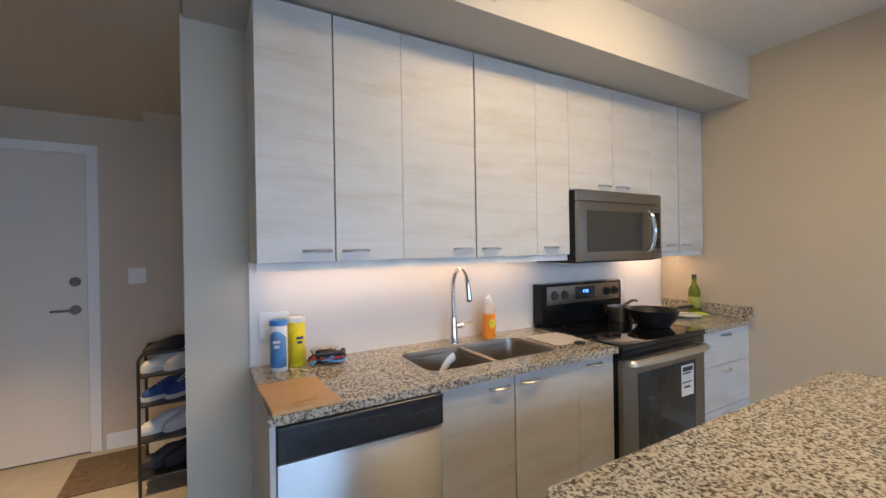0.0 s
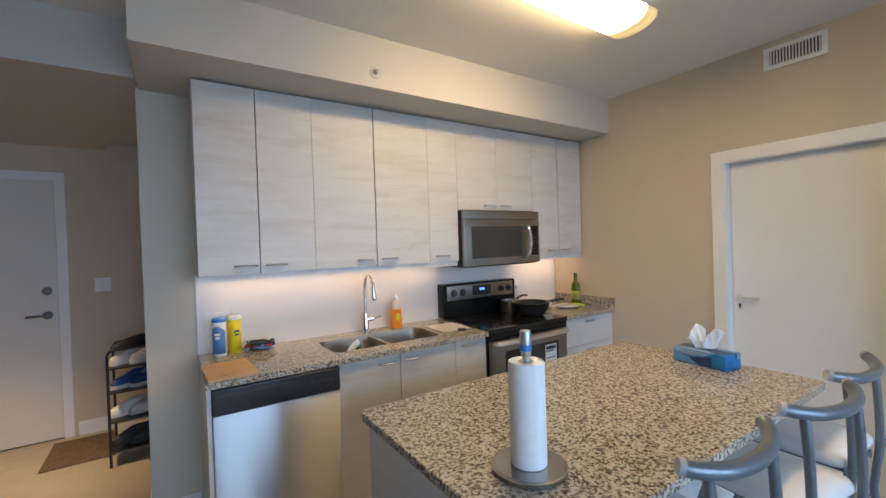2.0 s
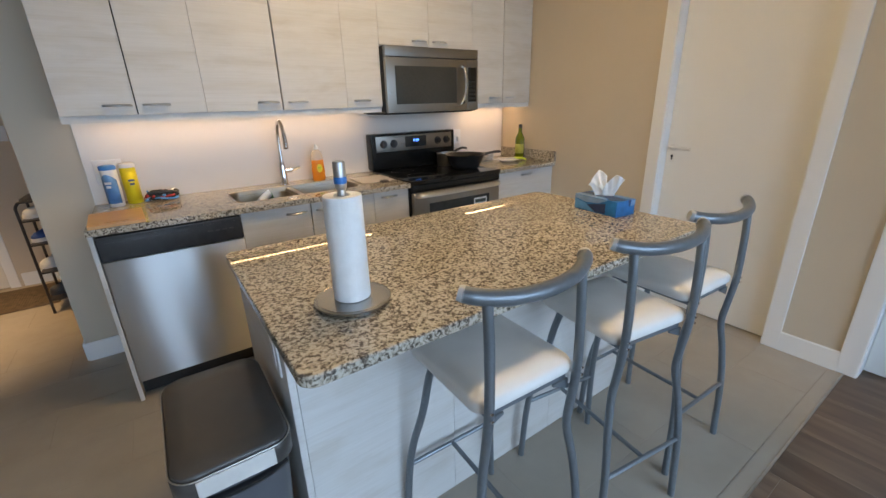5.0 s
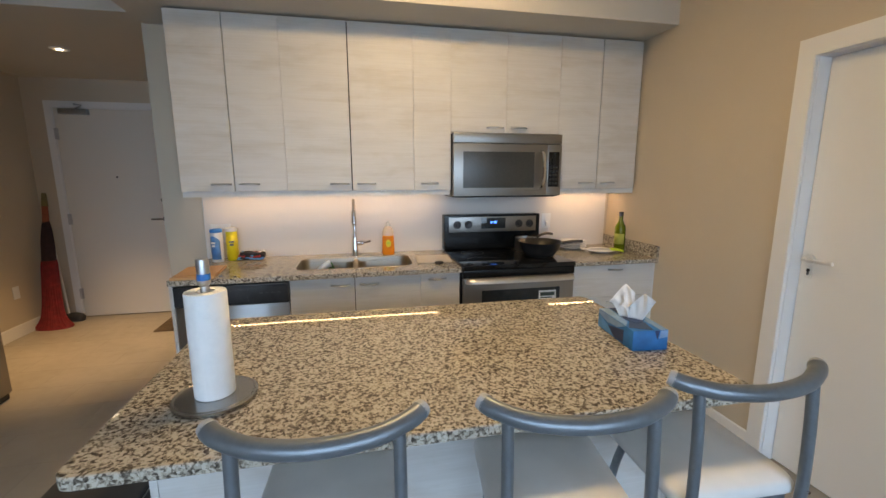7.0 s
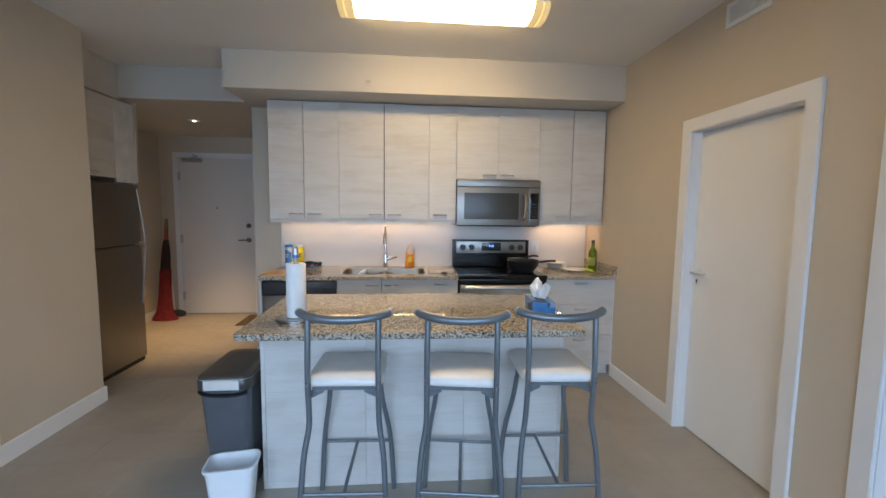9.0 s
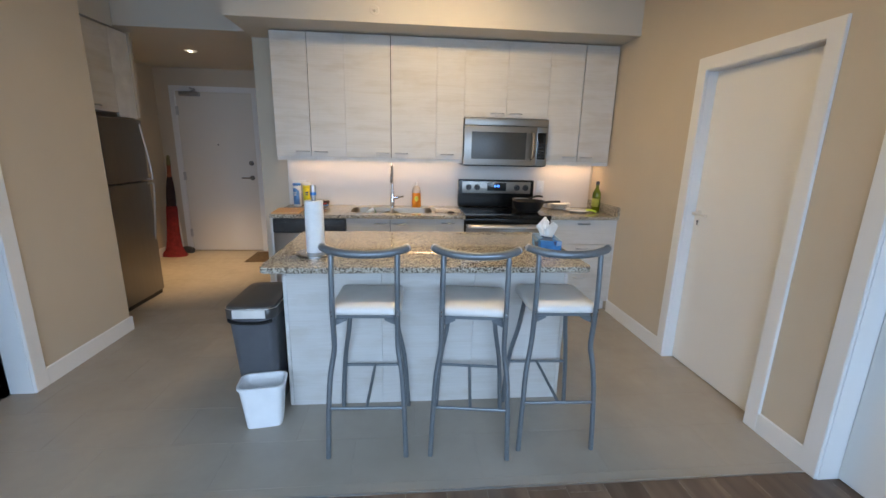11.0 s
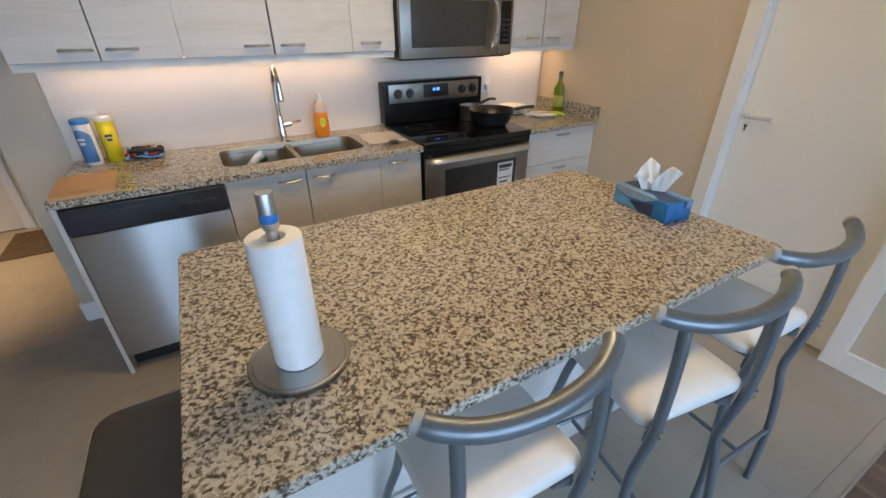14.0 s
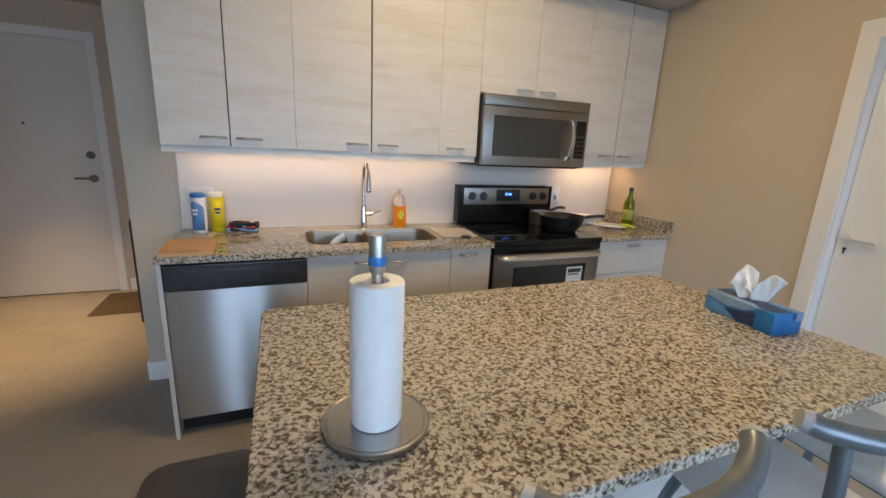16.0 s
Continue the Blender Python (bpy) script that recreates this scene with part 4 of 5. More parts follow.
roll = part("paper_roll", bm, PAPER, pt, "white paper towel roll", True, 60)
bm = bmesh.new()
stack(bm, [[(r_ * math.cos(radians(a_)), r_ * math.sin(radians(a_)), z) for a_, r_ in ((225, 0.0474), (245, 0.0479), (264, 0.0486), (266, 0.0483), (262, 0.0478), (245, 0.0474))] for z in (0.0185, 0.285)])
part("loose_end", bm, PAPER, roll, "loose end of the outer sheet", True)

tb = thing("tissue_box", (-1.098, -1.865, 0.9145), "blue printed tissue box with a white tissue pulled out", "tissue box", "", -6)
bm = bmesh.new()
box(bm, (-0.060, -0.118, 0), (0.060, 0.118, 0.068), 0.002)
part("box", bm, BOX_BLUE, tb, "", True)


def print_patch(axis, at, corners, mat_):
    """A flat printed shape on one face of the box, a sliver proud of it."""
    bm_ = bmesh.new()
    put = {"x": lambda u, v, o: (at - o, u, v), "y": lambda u, v, o: (u, at - o, v), "z": lambda u, v, o: (u, v, at + o)}[axis]
    stack(bm_, [[put(u, v, o) for u, v in corners] for o in (0.0002, 0.0009)])
    part("printed_panel", bm_, mat_, tb, "", True, 0)


print_patch("x", -0.060, [(0.116, 0.004), (0.116, 0.048), (0.050, 0.034), (-0.005, 0.004)], BOX_SKY)
print_patch("x", -0.060, [(0.116, 0.052), (0.116, 0.067), (-0.070, 0.067), (-0.020, 0.046), (0.050, 0.040)], BOX_PALE)
print_patch("x", -0.060, [(0.045, 0.030), (-0.015, 0.042), (-0.060, 0.050), (-0.060, 0.004), (0.000, 0.004)], BOX_NAVY)
print_patch("z", 0.068, [(-0.059, 0.117), (-0.059, -0.070), (-0.030, -0.030), (-0.025, 0.117)], BOX_PALE)
print_patch("z", 0.068, [(-0.020, 0.117), (-0.025, -0.030), (-0.058, -0.085), (0.010, -0.117), (0.022, -0.050), (0.030, 0.117)], BOX_NAVY)
print_patch("z", 0.068, [(0.034, -0.117), (0.059, -0.117), (0.059, 0.010), (0.030, -0.030)], BOX_PALE)
print_patch("y", -0.118, [(0.012, 0.067), (0.030, 0.067), (0.024, 0.036)], BOX_NAVY)
print_patch("y", -0.118, [(0.034, 0.067), (0.059, 0.067), (0.059, 0.045), (0.030, 0.040)], BOX_PALE)
bm = bmesh.new()
lathe(bm, [(0.036, 0.0691), (0.036, 0.0698), (0.005, 0.0698)], seg=24)
bmesh.ops.scale(bm, vec=(0.8, 1.4, 1), verts=bm.verts)
part("opening", bm, BOX_NAVY, tb, "", True)


def tissue_sheet(bm, foot, turn, lean, sway, width, height, seed):
    """One pulled-up fold of thin paper, narrow at its foot, with a slanting torn top."""
    rng_ = random.Random(seed)
    p1, p2 = rng_.uniform(0, 6.28), rng_.uniform(0, 6.28)
    nu, nv = 16, 14
    spin = Matrix.Rotation(radians(turn), 3, "Z")
    rows_ = []
    for i in range(nv + 1):
        v = i / nv
        line = []
        for j in range(nu + 1):
            u = 2 * j / nu - 1
            half = width * (0.24 + 0.26 * v ** 0.8)
            rise = height * v * (1 - 0.40 * v * abs(u - 0.2) ** 1.2 + 0.10 * v * u)
            swell = 0.007 * v * (1 - u * u) + 0.006 * v * math.sin(3.6 * u + p1) + 0.004 * math.sin(9 * u + 5 * v + p2) * v
            line.append(bm.verts.new(Vector(foot) + spin @ Vector((u * half + sway * v, swell - lean * v * v, rise))))
        rows_.append(line)
    for r0, r1 in zip(rows_, rows_[1:]):
        for j in range(nu):
            bm.faces.new((r0[j], r0[j + 1], r1[j + 1], r1[j]))


bm = bmesh.new()
tissue_sheet(bm, (-0.014, 0.016, 0.070), -32, -0.006, -0.015, 0.084, 0.112, 4)
tissue_sheet(bm, (0.010, -0.012, 0.070), -44, 0.014, 0.017, 0.088, 0.096, 9)
tissue_sheet(bm, (0.000, 0.010, 0.070), 40, -0.020, 0.006, 0.074, 0.094, 2)
tis = part("tissue", bm, TISSUE, tb, "white crumpled tissue", True, 70)
tis.modifiers.new("sheet", "SOLIDIFY").thickness = 0.0008


# ---- things on the counter ----
CT = 0.9145


def canister(name, at, rz, body, cap, band, label, tall=0.200, r=0.0365):
    c = thing(name, at, label, "canister", "cleaning wipes canisters", rz)
    bm = bmesh.new()
    lathe(bm, [(r - 0.003, 0), (r, 0.003), (r, tall - 0.008), (r - 0.003, tall - 0.002)], seg=32)
    part("tub", bm, body, c, "", True, 60)
    bm = bmesh.new()
    lathe(bm, [(r + 0.0015, tall - 0.002), (r + 0.002, tall + 0.014), (r - 0.003, tall + 0.020), (r - 0.010, tall + 0.022)], seg=32)
    part("lid", bm, cap, c, "", True, 60)
    bm = bmesh.new()
    for j in range(12):
        a0, a1 = [radians(205 + 11 * k) for k in (j, j + 1)]
        h0, h1 = [tall * (0.62 + 0.26 * (0.5 + 0.5 * math.sin(k * 0.28))) for k in (j, j + 1)]
        q = [(math.cos(a) * (r + 0.0006), math.sin(a) * (r + 0.0006), z) for a, z in ((a0, 0.02), (a1, 0.02), (a1, h1), (a0, h0))]
        bm.faces.new([bm.verts.new(v) for v in q])
    bmesh.ops.remove_doubles(bm, verts=bm.verts, dist=0.0001)
    wrap = part("wrap", bm, band, c, "printed wrap label", True, 60)
    wrap.modifiers.new("film", "SOLIDIFY").thickness = 0.0006
    for z, w in ((tall * 0.62, 0.030), (tall * 0.52, 0.022)):
        part("print", boxes(((-w / 2, -r - 0.0022, z), (w / 2, -r - 0.0006, z + 0.012))), WHITE_PLASTIC if band is PALE_BLUE else BOX_NAVY, c, "", True)
    return c


canister("wipes_canister", (-2.960, -0.125, CT), -20, WHITE_PLASTIC, BLUE, PALE_BLUE, "white and blue cleaning wipes canister on the counter")
canister("wipes_canister", (-2.878, -0.085, CT), 10, YELLOW, WHITE_PLASTIC, YELLOW, "yellow cleaning wipes canister with white lid")

rng = random.Random(7)
cl = thing("cable_bundle", (-2.765, -0.12, CT), "tangled heap of dark cables and coloured cords on the counter", "cables")
for k, (mat_, n, r) in enumerate(((BLACK_PLASTIC, 3, 0.006), (RED, 2, 0.006), (BOX_SKY, 2, 0.006), (WHITE_PLASTIC, 1, 0.005), (BLACK_PLASTIC, 2, 0.010))):
    for _ in range(n):
        pts = [(rng.uniform(-0.07, 0.095), rng.uniform(-0.05, 0.045), 0.012 + rng.uniform(0, 0.045)) for _ in range(8)]
        bm = bmesh.new()
        tube(bm, pts, r, 7, 5)
        part("cable", bm, mat_, cl, "", True, 60)

cb = thing("cutting_board", (-2.953, -0.488, CT), "light wooden cutting board with a handle slot", "cutting board", "", 3)
bm = bmesh.new()
hole = (-0.045, 0.045, -0.118, -0.104, 0.006)
slab(bm, -0.108, 0.108, -0.154, 0.154, 0, 0.014, hole)
part("board", bm, BOARD, cb, "", True, 0)

sb = thing("dish_soap_bottle", (-1.822, -0.105, CT), "orange dish soap bottle with a clear upper half", "soap bottle")
bm = bmesh.new()
prof = [(0.034, 0), (0.038, 0.006), (0.039, 0.05), (0.036, 0.11), (0.036, 0.14)]
lathe(bm, prof, seg=24)
bmesh.ops.scale(bm, vec=(1.15, 0.75, 1), verts=bm.verts)
part("liquid", bm, ORANGE, sb, "orange liquid", True, 60)
bm = bmesh.new()
lathe(bm, [(0.036, 0.1403), (0.035, 0.165), (0.029, 0.19), (0.016, 0.205), (0.012, 0.21)], seg=24)
bmesh.ops.scale(bm, vec=(1.15, 0.75, 1), verts=bm.verts)
part("shell", bm, PEACH, sb, "clear plastic shoulder", True, 60)
bm = bmesh.new()
lathe(bm, [(0.014, 0.2103), (0.014, 0.228), (0.008, 0.231), (0.007, 0.246)], seg=20)
part("cap", bm, WHITE_PLASTIC, sb, "white push cap", True, 60)
bm = bmesh.new()
lathe(bm, [(0.019, 0), (0.019, 0.0012)], (0, 0, 0), 20, True, Matrix.Rotation(radians(90), 3, "X"))
bmesh.ops.scale(bm, vec=(1, 1, 1.5), verts=bm.verts)
bmesh.ops.translate(bm, verts=bm.verts, vec=(0.0, -0.0292, 0.085))
part("front_label", bm, YELLOW, sb, "yellow and green oval label", True)
part("print", boxes(((-0.012, -0.0315, 0.084), (0.012, -0.0305, 0.096))), LIME, sb, "", True)

sp = thing("dish_brush", (-2.27, -0.36, 0.70), "green and white dish brush leaning in the sink", "brush", "", -8)
bm = bmesh.new()
tube(bm, [(-0.085, -0.035, 0.025), (-0.035, -0.015, 0.11), (0.025, 0.018, 0.178), (0.062, 0.035, 0.200)], 0.030, 10, 4, 0.5)
part("bristle_head", bm, varied("dark_green_bristles", (0.06, 0.14, 0.04), 0.8, 0, 40, 0.3, 0.4, 200), sp, "dark green scrubbing side", True)
bm = bmesh.new()
tube(bm, [(-0.098, -0.058, 0.040), (-0.048, -0.040, 0.125), (0.012, -0.010, 0.196), (0.052, 0.008, 0.218)], 0.026, 10, 4, 0.5)
part("grip", bm, WHITE_PLASTIC, sp, "white grip", True, 60)

pn = thing("paper_sheet", (-1.545, -0.33, CT + 0.0002), "translucent white plastic sheet lying beside the sink", "sheet", "", -4)
bm = bmesh.new()
n = 12
grid = [[bm.verts.new((-0.105 + 0.235 * i / n, -0.15 + 0.27 * j / n, 0.0022 + 0.0018 * math.sin(i * 1.3 + j * 0.7) + (0.004 if (i in (0, n) and j % 3 == 0) else 0))) for j in range(n + 1)] for i in range(n + 1)]
for i in range(n):
    for j in range(n):
        bm.faces.new((grid[i][j], grid[i + 1][j], grid[i + 1][j + 1], grid[i][j + 1]))
sh = part("sheet", bm, varied("thin_plastic_sheet", (0.74, 0.70, 0.68), 0.35, 0, 12, 0.05, 0.0, Alpha=0.72), pn, "", True, 60)
sh.modifiers.new("film", "SOLIDIFY").thickness = 0.0006
bm = bmesh.new()
lathe(bm, [(0.030, 0), (0.031, 0.004), (0.026, 0.010), (0.010, 0.013)], seg=20)
single("sink_stopper", bm, BLACK_PLASTIC, (-1.52, -0.50, CT + 0.0045), "small round black rubber sink stopper", "stopper")

# by the stove
wok = thing("frying_pan", (-0.79, -0.44, 0.9255), "deep black non-stick frying pan on the stove", "pan", "", -12)
bm = bmesh.new()
lathe(bm, [(0.085, 0.0), (0.095, 0.004), (0.127, 0.046), (0.148, 0.102), (0.152, 0.104), (0.150, 0.106), (0.144, 0.103), (0.122, 0.048), (0.090, 0.008), (0.01, 0.006)], seg=40)
part("pan", bm, NONSTICK, wok, "", True, 60)
bm = bmesh.new()
tube(bm, [(0.143, -0.01, 0.094), (0.18, -0.018, 0.100), (0.235, -0.028, 0.108), (0.285, -0.036, 0.110)], 0.012, 10, 4, 0.7)
part("handle", bm, BLACK_PLASTIC, wok, "black handle", True, 60)
pot = thing("saucepan", (-0.80, -0.205, 0.9255), "small stainless saucepan on the back burner", "saucepan", "", 30)
bm = bmesh.new()
lathe(bm, [(0.074, 0), (0.078, 0.004), (0.078, 0.095), (0.081, 0.098), (0.077, 0.098), (0.075, 0.006), (0.01, 0.005)], seg=36)
part("pan", bm, NICKEL, pot, "", True, 60)
bm = bmesh.new()
tube(bm, [(0.076, -0.01, 0.085), (0.115, -0.03, 0.100), (0.175, -0.06, 0.118), (0.225, -0.085, 0.112)], 0.011, 10, 4, 0.7)
part("handle", bm, BLACK_PLASTIC, pot, "black handle", True, 60)

bt = thing("wine_bottle", (-0.066, -0.295, CT), "green glass bottle with tan label and dark cap", "bottle")
bm = bmesh.new()
lathe(bm, [(0.037, 0), (0.040, 0.004), (0.040, 0.160), (0.0375, 0.184), (0.020, 0.218), (0.0155, 0.235), (0.0150, 0.275)], seg=28)
part("glass", bm, GREEN_GLASS, bt, "", True, 60)
bm = bmesh.new()
lathe(bm, [(0.0165, 0.262), (0.0165, 0.292), (0.015, 0.294)], seg=20)
part("cap", bm, BLACK_PLASTIC, bt, "", True, 60)
bm = bmesh.new()
lathe(bm, [(0.0406, 0.05), (0.0406, 0.13)], seg=28, cap=False)
bmesh.ops.delete(bm, geom=[f for f in bm.faces if f.calc_center_median().x > 0.012], context="FACES")
lb = part("label", bm, LABEL_TAN, bt, "tan paper label", True, 60)
lb.modifiers.new("paper", "SOLIDIFY").thickness = 0.0005


def plate(at, r, label, deep=0.018):
    bm = bmesh.new()
    lathe(bm, [(r * 0.55, 0), (r * 0.60, 0.002), (r * 0.85, deep * 0.7), (r, deep), (r * 0.985, deep + 0.003), (r * 0.83, deep * 0.75 + 0.003), (r * 0.58, 0.005), (0.01, 0.005)], seg=40)
    return single("plate", bm, CERAMIC, at, label, "plate", "plates beside the stove")


for i in range(4):
    plate((-0.38, -0.135, CT + 0.0135 * i), 0.115, "white ceramic plate in a small stack")
plate((-0.255, -0.345, CT), 0.10, "white ceramic plate with kitchen tools on it")
tg = thing("kitchen_tongs", (-0.265, -0.355, CT + 0.020), "metal tongs with lime green grips lying on a plate", "tongs", "", -18)
for s in (-1, 1):
    bm = bmesh.new()
    tube(bm, [(-0.14, s * 0.004, 0.004), (-0.02, s * 0.016, 0.006), (0.07, s * 0.018, 0.006)], 0.006, 8, 4, 0.4)
    arm = part("arm", bm, NICKEL, tg, "", True, 60)
    bm = bmesh.new()
    tube(bm, [(0.07, s * 0.018, 0.006), (0.12, s * 0.016, 0.004), (0.165, s * 0.012, -0.008)], 0.009, 8, 4, 0.6)
    part("grip", bm, LIME, arm, "lime green grip", True, 60)
cd = thing("power_cord", (-0.545, -0.012, 1.10), "white cord hanging from the outlet beside the stove", "cord")
bm = bmesh.new()
box(bm, (-0.014, -0.03, -0.015), (0.014, -0.003, 0.02), 0.004)
part("plug", bm, WHITE_PLASTIC, cd, "", True)
bm = bmesh.new()
tube(bm, [(0, -0.02, 0), (0.012, -0.022, -0.05), (0.035, -0.02, -0.12), (0.06, -0.03, -0.175), (0.10, -0.04, -0.181)], 0.003, 8, 5)
part("cable", bm, WHITE_PLASTIC, cd, "", True, 60)


# ---- bins ----
tc = thing("trash_can", (-2.748, -1.862, 0), "tall dark grey step bin with a steel plate on its lid", "bin")
bm = bmesh.new()
lo, hi = round_rect(0.205, 0.29, 0.04), round_rect(0.245, 0.405, 0.05)
stack(bm, [ring_at(lo, 0.002), ring_at(lo, 0.03), ring_at(hi, 0.55), ring_at(hi, 0.575)])
part("body", bm, BIN_GREY, tc, "", True, 60)
bm = bmesh.new()
r1, r2 = round_rect(0.268, 0.442, 0.055), round_rect(0.262, 0.436, 0.052)
stack(bm, [ring_at(r2, 0.578), ring_at(r1, 0.580), ring_at(r1, 0.632), ring_at(r2, 0.634)])
rim = part("rim", bm, LID_STEEL, tc, "dark lid skirt", True, 60)
bm = bmesh.new()
box(bm, (-0.084, -0.2245, 0.583), (0.084, -0.2205, 0.631), 0.0015, 1)
part("front_plate", bm, LIGHT_METAL, rim, "bright steel plate on the lid's front", True)
bm = bmesh.new()
edge = round_rect(0.266, 0.440, 0.055, 6)
tube(bm, [(x_, y_, 0.6335) for x_, y_ in edge], 0.0018, 6, 0, 1, None, True)
part("lid_edge", bm, STEEL_BRIGHT, rim, "thin bright edge line", True, 60)
bm = bmesh.new()
a, b, c = round_rect(0.256, 0.430, 0.05), round_rect(0.240, 0.414, 0.045), round_rect(0.14, 0.3, 0.04)
stack(bm, [ring_at(a, 0.6345), ring_at(a, 0.641), ring_at(b, 0.646), ring_at(c, 0.647)])
part("lid", bm, LID_STEEL, tc, "flat dark lid", True, 60)
bm = bmesh.new()
box(bm, (-0.06, -0.235, 0.015), (0.06, -0.16, 0.03), 0.005)
part("pedal", bm, STEEL_H, tc, "", True)
bm = bmesh.new()
tube(bm, [(-0.119, -0.12, 0.568), (-0.110, -0.196, 0.562), (-0.05, -0.204, 0.550), (0.05, -0.204, 0.550), (0.110, -0.196, 0.562)], 0.010, 8, 4, 1.5)
part("bag_edge", bm, BLACK_PLASTIC, tc, "black bag edge under the lid", True, 60)

wb = thing("waste_basket", (-2.69, -2.125, 0), "small white plastic waste basket on the floor", "basket", "", 8)
bm = bmesh.new()
a, b = round_rect(0.178, 0.12, 0.03), round_rect(0.225, 0.155, 0.04)
ai, bi = round_rect(0.173, 0.115, 0.03), round_rect(0.220, 0.150, 0.038)
rimo = round_rect(0.242, 0.172, 0.046)
stack(bm, [ring_at(a, 0.0), ring_at(b, 0.232), ring_at(rimo, 0.233), ring_at(rimo, 0.247), ring_at(bi, 0.248), ring_at(ai, 0.006)])
part("bucket", bm, WHITE_PLASTIC, wb, "", True, 45)

# ---- refrigerator and the cabinet above it ----
fr = thing("refrigerator", (-4.74, -0.35, 0), "stainless steel top-freezer refrigerator in an alcove", "refrigerator")
FY0, FY1 = -0.745, 0.035
part("body", boxes(((XH + 0.02, FY0, 0.02), (-4.442, FY1, 1.672)), bevel=0.006), GREY_PLASTIC, fr)
for name, z0, z1 in (("freezer_door", 1.128, 1.676), ("door", 0.042, 1.116)):
    bm = bmesh.new()
    box(bm, (-4.438, FY0, z0), (-4.372, FY1, z1), 0.012, 3)
    d = part(name, bm, STEEL_DARK, fr, "brushed stainless door")
    near, far = (1.142, 1.64) if name == "freezer_door" else (1.102, 0.56)
    bm = bmesh.new()
    tube(bm, [(-4.374 + out, FY1 - 0.03, near + (far - near) * u) for out, u in ((0.0, 0.0), (0.046, 0.004), (0.052, 0.06), (0.047, 0.22), (0.033, 0.48), (0.015, 0.78), (0.0, 1.0))], 0.009, 10, 5)
    part("handle", bm, NICKEL, d, "curved bright handle")
part("toe_grille", boxes(((-4.44, FY0 + 0.01, 0.0), (-4.39, FY1 - 0.01, 0.04))), BLACK_PLASTIC, fr)

fc = thing("fridge_cabinet", (-4.75, -0.5, 1.72), "whitewashed cabinet above the refrigerator", "cabinet")
part("body", boxes(((XH + 0.02, -0.86, 1.725), (-4.422, -0.205, 2.405))), CARCASS, fc)
for y0, y1, hy in ((-0.86, -0.535, -0.60), (-0.533, -0.205, -0.47)):
    bm = bmesh.new()
    box(bm, (-4.42, y0 + 0.0015, 1.725), (-4.402, y1 - 0.0015, 2.405), 0.001, 1)
    d = part("door", bm, LAMINATE, fc)
    pull(d, (-4.402, hy, 1.765), (0, 1, 0), (1, 0, 0))
single("filler_panel", boxes(((-0.01, -0.124, 0), (0.01, 0.124, 0.72))), CARCASS, (-4.412, -0.078, 1.69), "pale filler panel above the refrigerator", "panel", smooth=0)


# ---- hall ----
mat = thing("door_mat", (-3.80, 1.44, 0.0002), "brown ribbed door mat before the entrance door", "mat", "", 1)
bm = bmesh.new()
box(bm, (-0.215, -0.27, 0), (0.215, 0.27, 0.009), 0.003)
part("backing", bm, MAT, mat, "", True)
bm = bmesh.new()
for i in range(26):
    x = -0.20 + i * 0.016
    box(bm, (x - 0.005, -0.25, 0.009), (x + 0.005, 0.25, 0.0125))
tagged(part("rib", bm, MAT, mat, "", True), kind="stuff")

rack = thing("shoe_rack", (-3.33, 1.10, 0), "narrow dark metal shoe rack with four tiers", "shoe rack")
RX0, RX1, RY0, RY1 = -0.255, 0.12, -0.15, 0.20
for y in (RY0, RY1):
    bm = bmesh.new()
    tube(bm, [(RX0, y, 0.0), (RX0, y, 0.72), (RX0, y, 0.79), (RX0 + 0.015, y, 0.822), (RX0 + 0.05, y, 0.835), (RX1 - 0.05, y, 0.835), (RX1 - 0.015, y, 0.822), (RX1, y, 0.79), (RX1, y, 0.72), (RX1, y, 0.0)], 0.009, 8, 4)
    part("end_frame", bm, RACK, rack, "", True, 60)
TIERS = (0.10, 0.315, 0.525, 0.70)
for z in TIERS:
    bm = bmesh.new()
    for y in (RY0, RY1):
        rod(bm, (RX0, y, z), (RX1, y, z), 0.006, seg=8)
    box(bm, (RX0, RY0, z - 0.003), (RX1, RY1, z + 0.003))
    part("shelf", bm, RACK, rack, "", True)


def shoe(at, rz, upper, sole, label):
    """A low shoe: sole, upper with a heel, an opening and a tongue; its toe points along -y."""
    s = thing("shoe", at, label, "shoe", "shoes on the rack", rz)
    bm = bmesh.new()
    prof = [(-0.140, 0.018, 0.0), (-0.120, 0.038, 0.0), (-0.06, 0.046, 0.0), (0.02, 0.036, 0.0), (0.09, 0.035, 0.0), (0.13, 0.026, 0.0), (0.142, 0.010, 0.0)]
    outl = [(w, y) for y, w, _ in prof] + [(-w, y) for y, w, _ in reversed(prof)]
    stack(bm, [[(x, y, z) for x, y in outl] for z in (0, 0.026)])
    part("sole", bm, sole, s, "", True, 50)
    bm = bmesh.new()
    loops = []
    for y, w, h in ((-0.136, 0.014, 0.022), (-0.11, 0.034, 0.040), (-0.06, 0.042, 0.055), (-0.02, 0.038, 0.075), (0.02, 0.034, 0.088), (0.08, 0.032, 0.082), (0.125, 0.026, 0.092), (0.138, 0.012, 0.085)):
        loops.append([(w * math.cos(a), y, 0.0262 + h * max(0.0, math.sin(a)) ** 0.8) for a in [math.pi * k / 10 for k in range(11)]])
    stack(bm, loops)
    up = part("upper", bm, upper, s, "", True, 50)
    bm = bmesh.new()
    for k in range(4):
        y = -0.055 + k * 0.018
        z = 0.0262 + 0.058 + k * 0.009
        tube(bm, [(-0.018, y, z), (0, y - 0.003, z + 0.006), (0.018, y, z)], 0.0028, 6, 3)
    part("lace", bm, sole, up, "", True, 60)
    return s


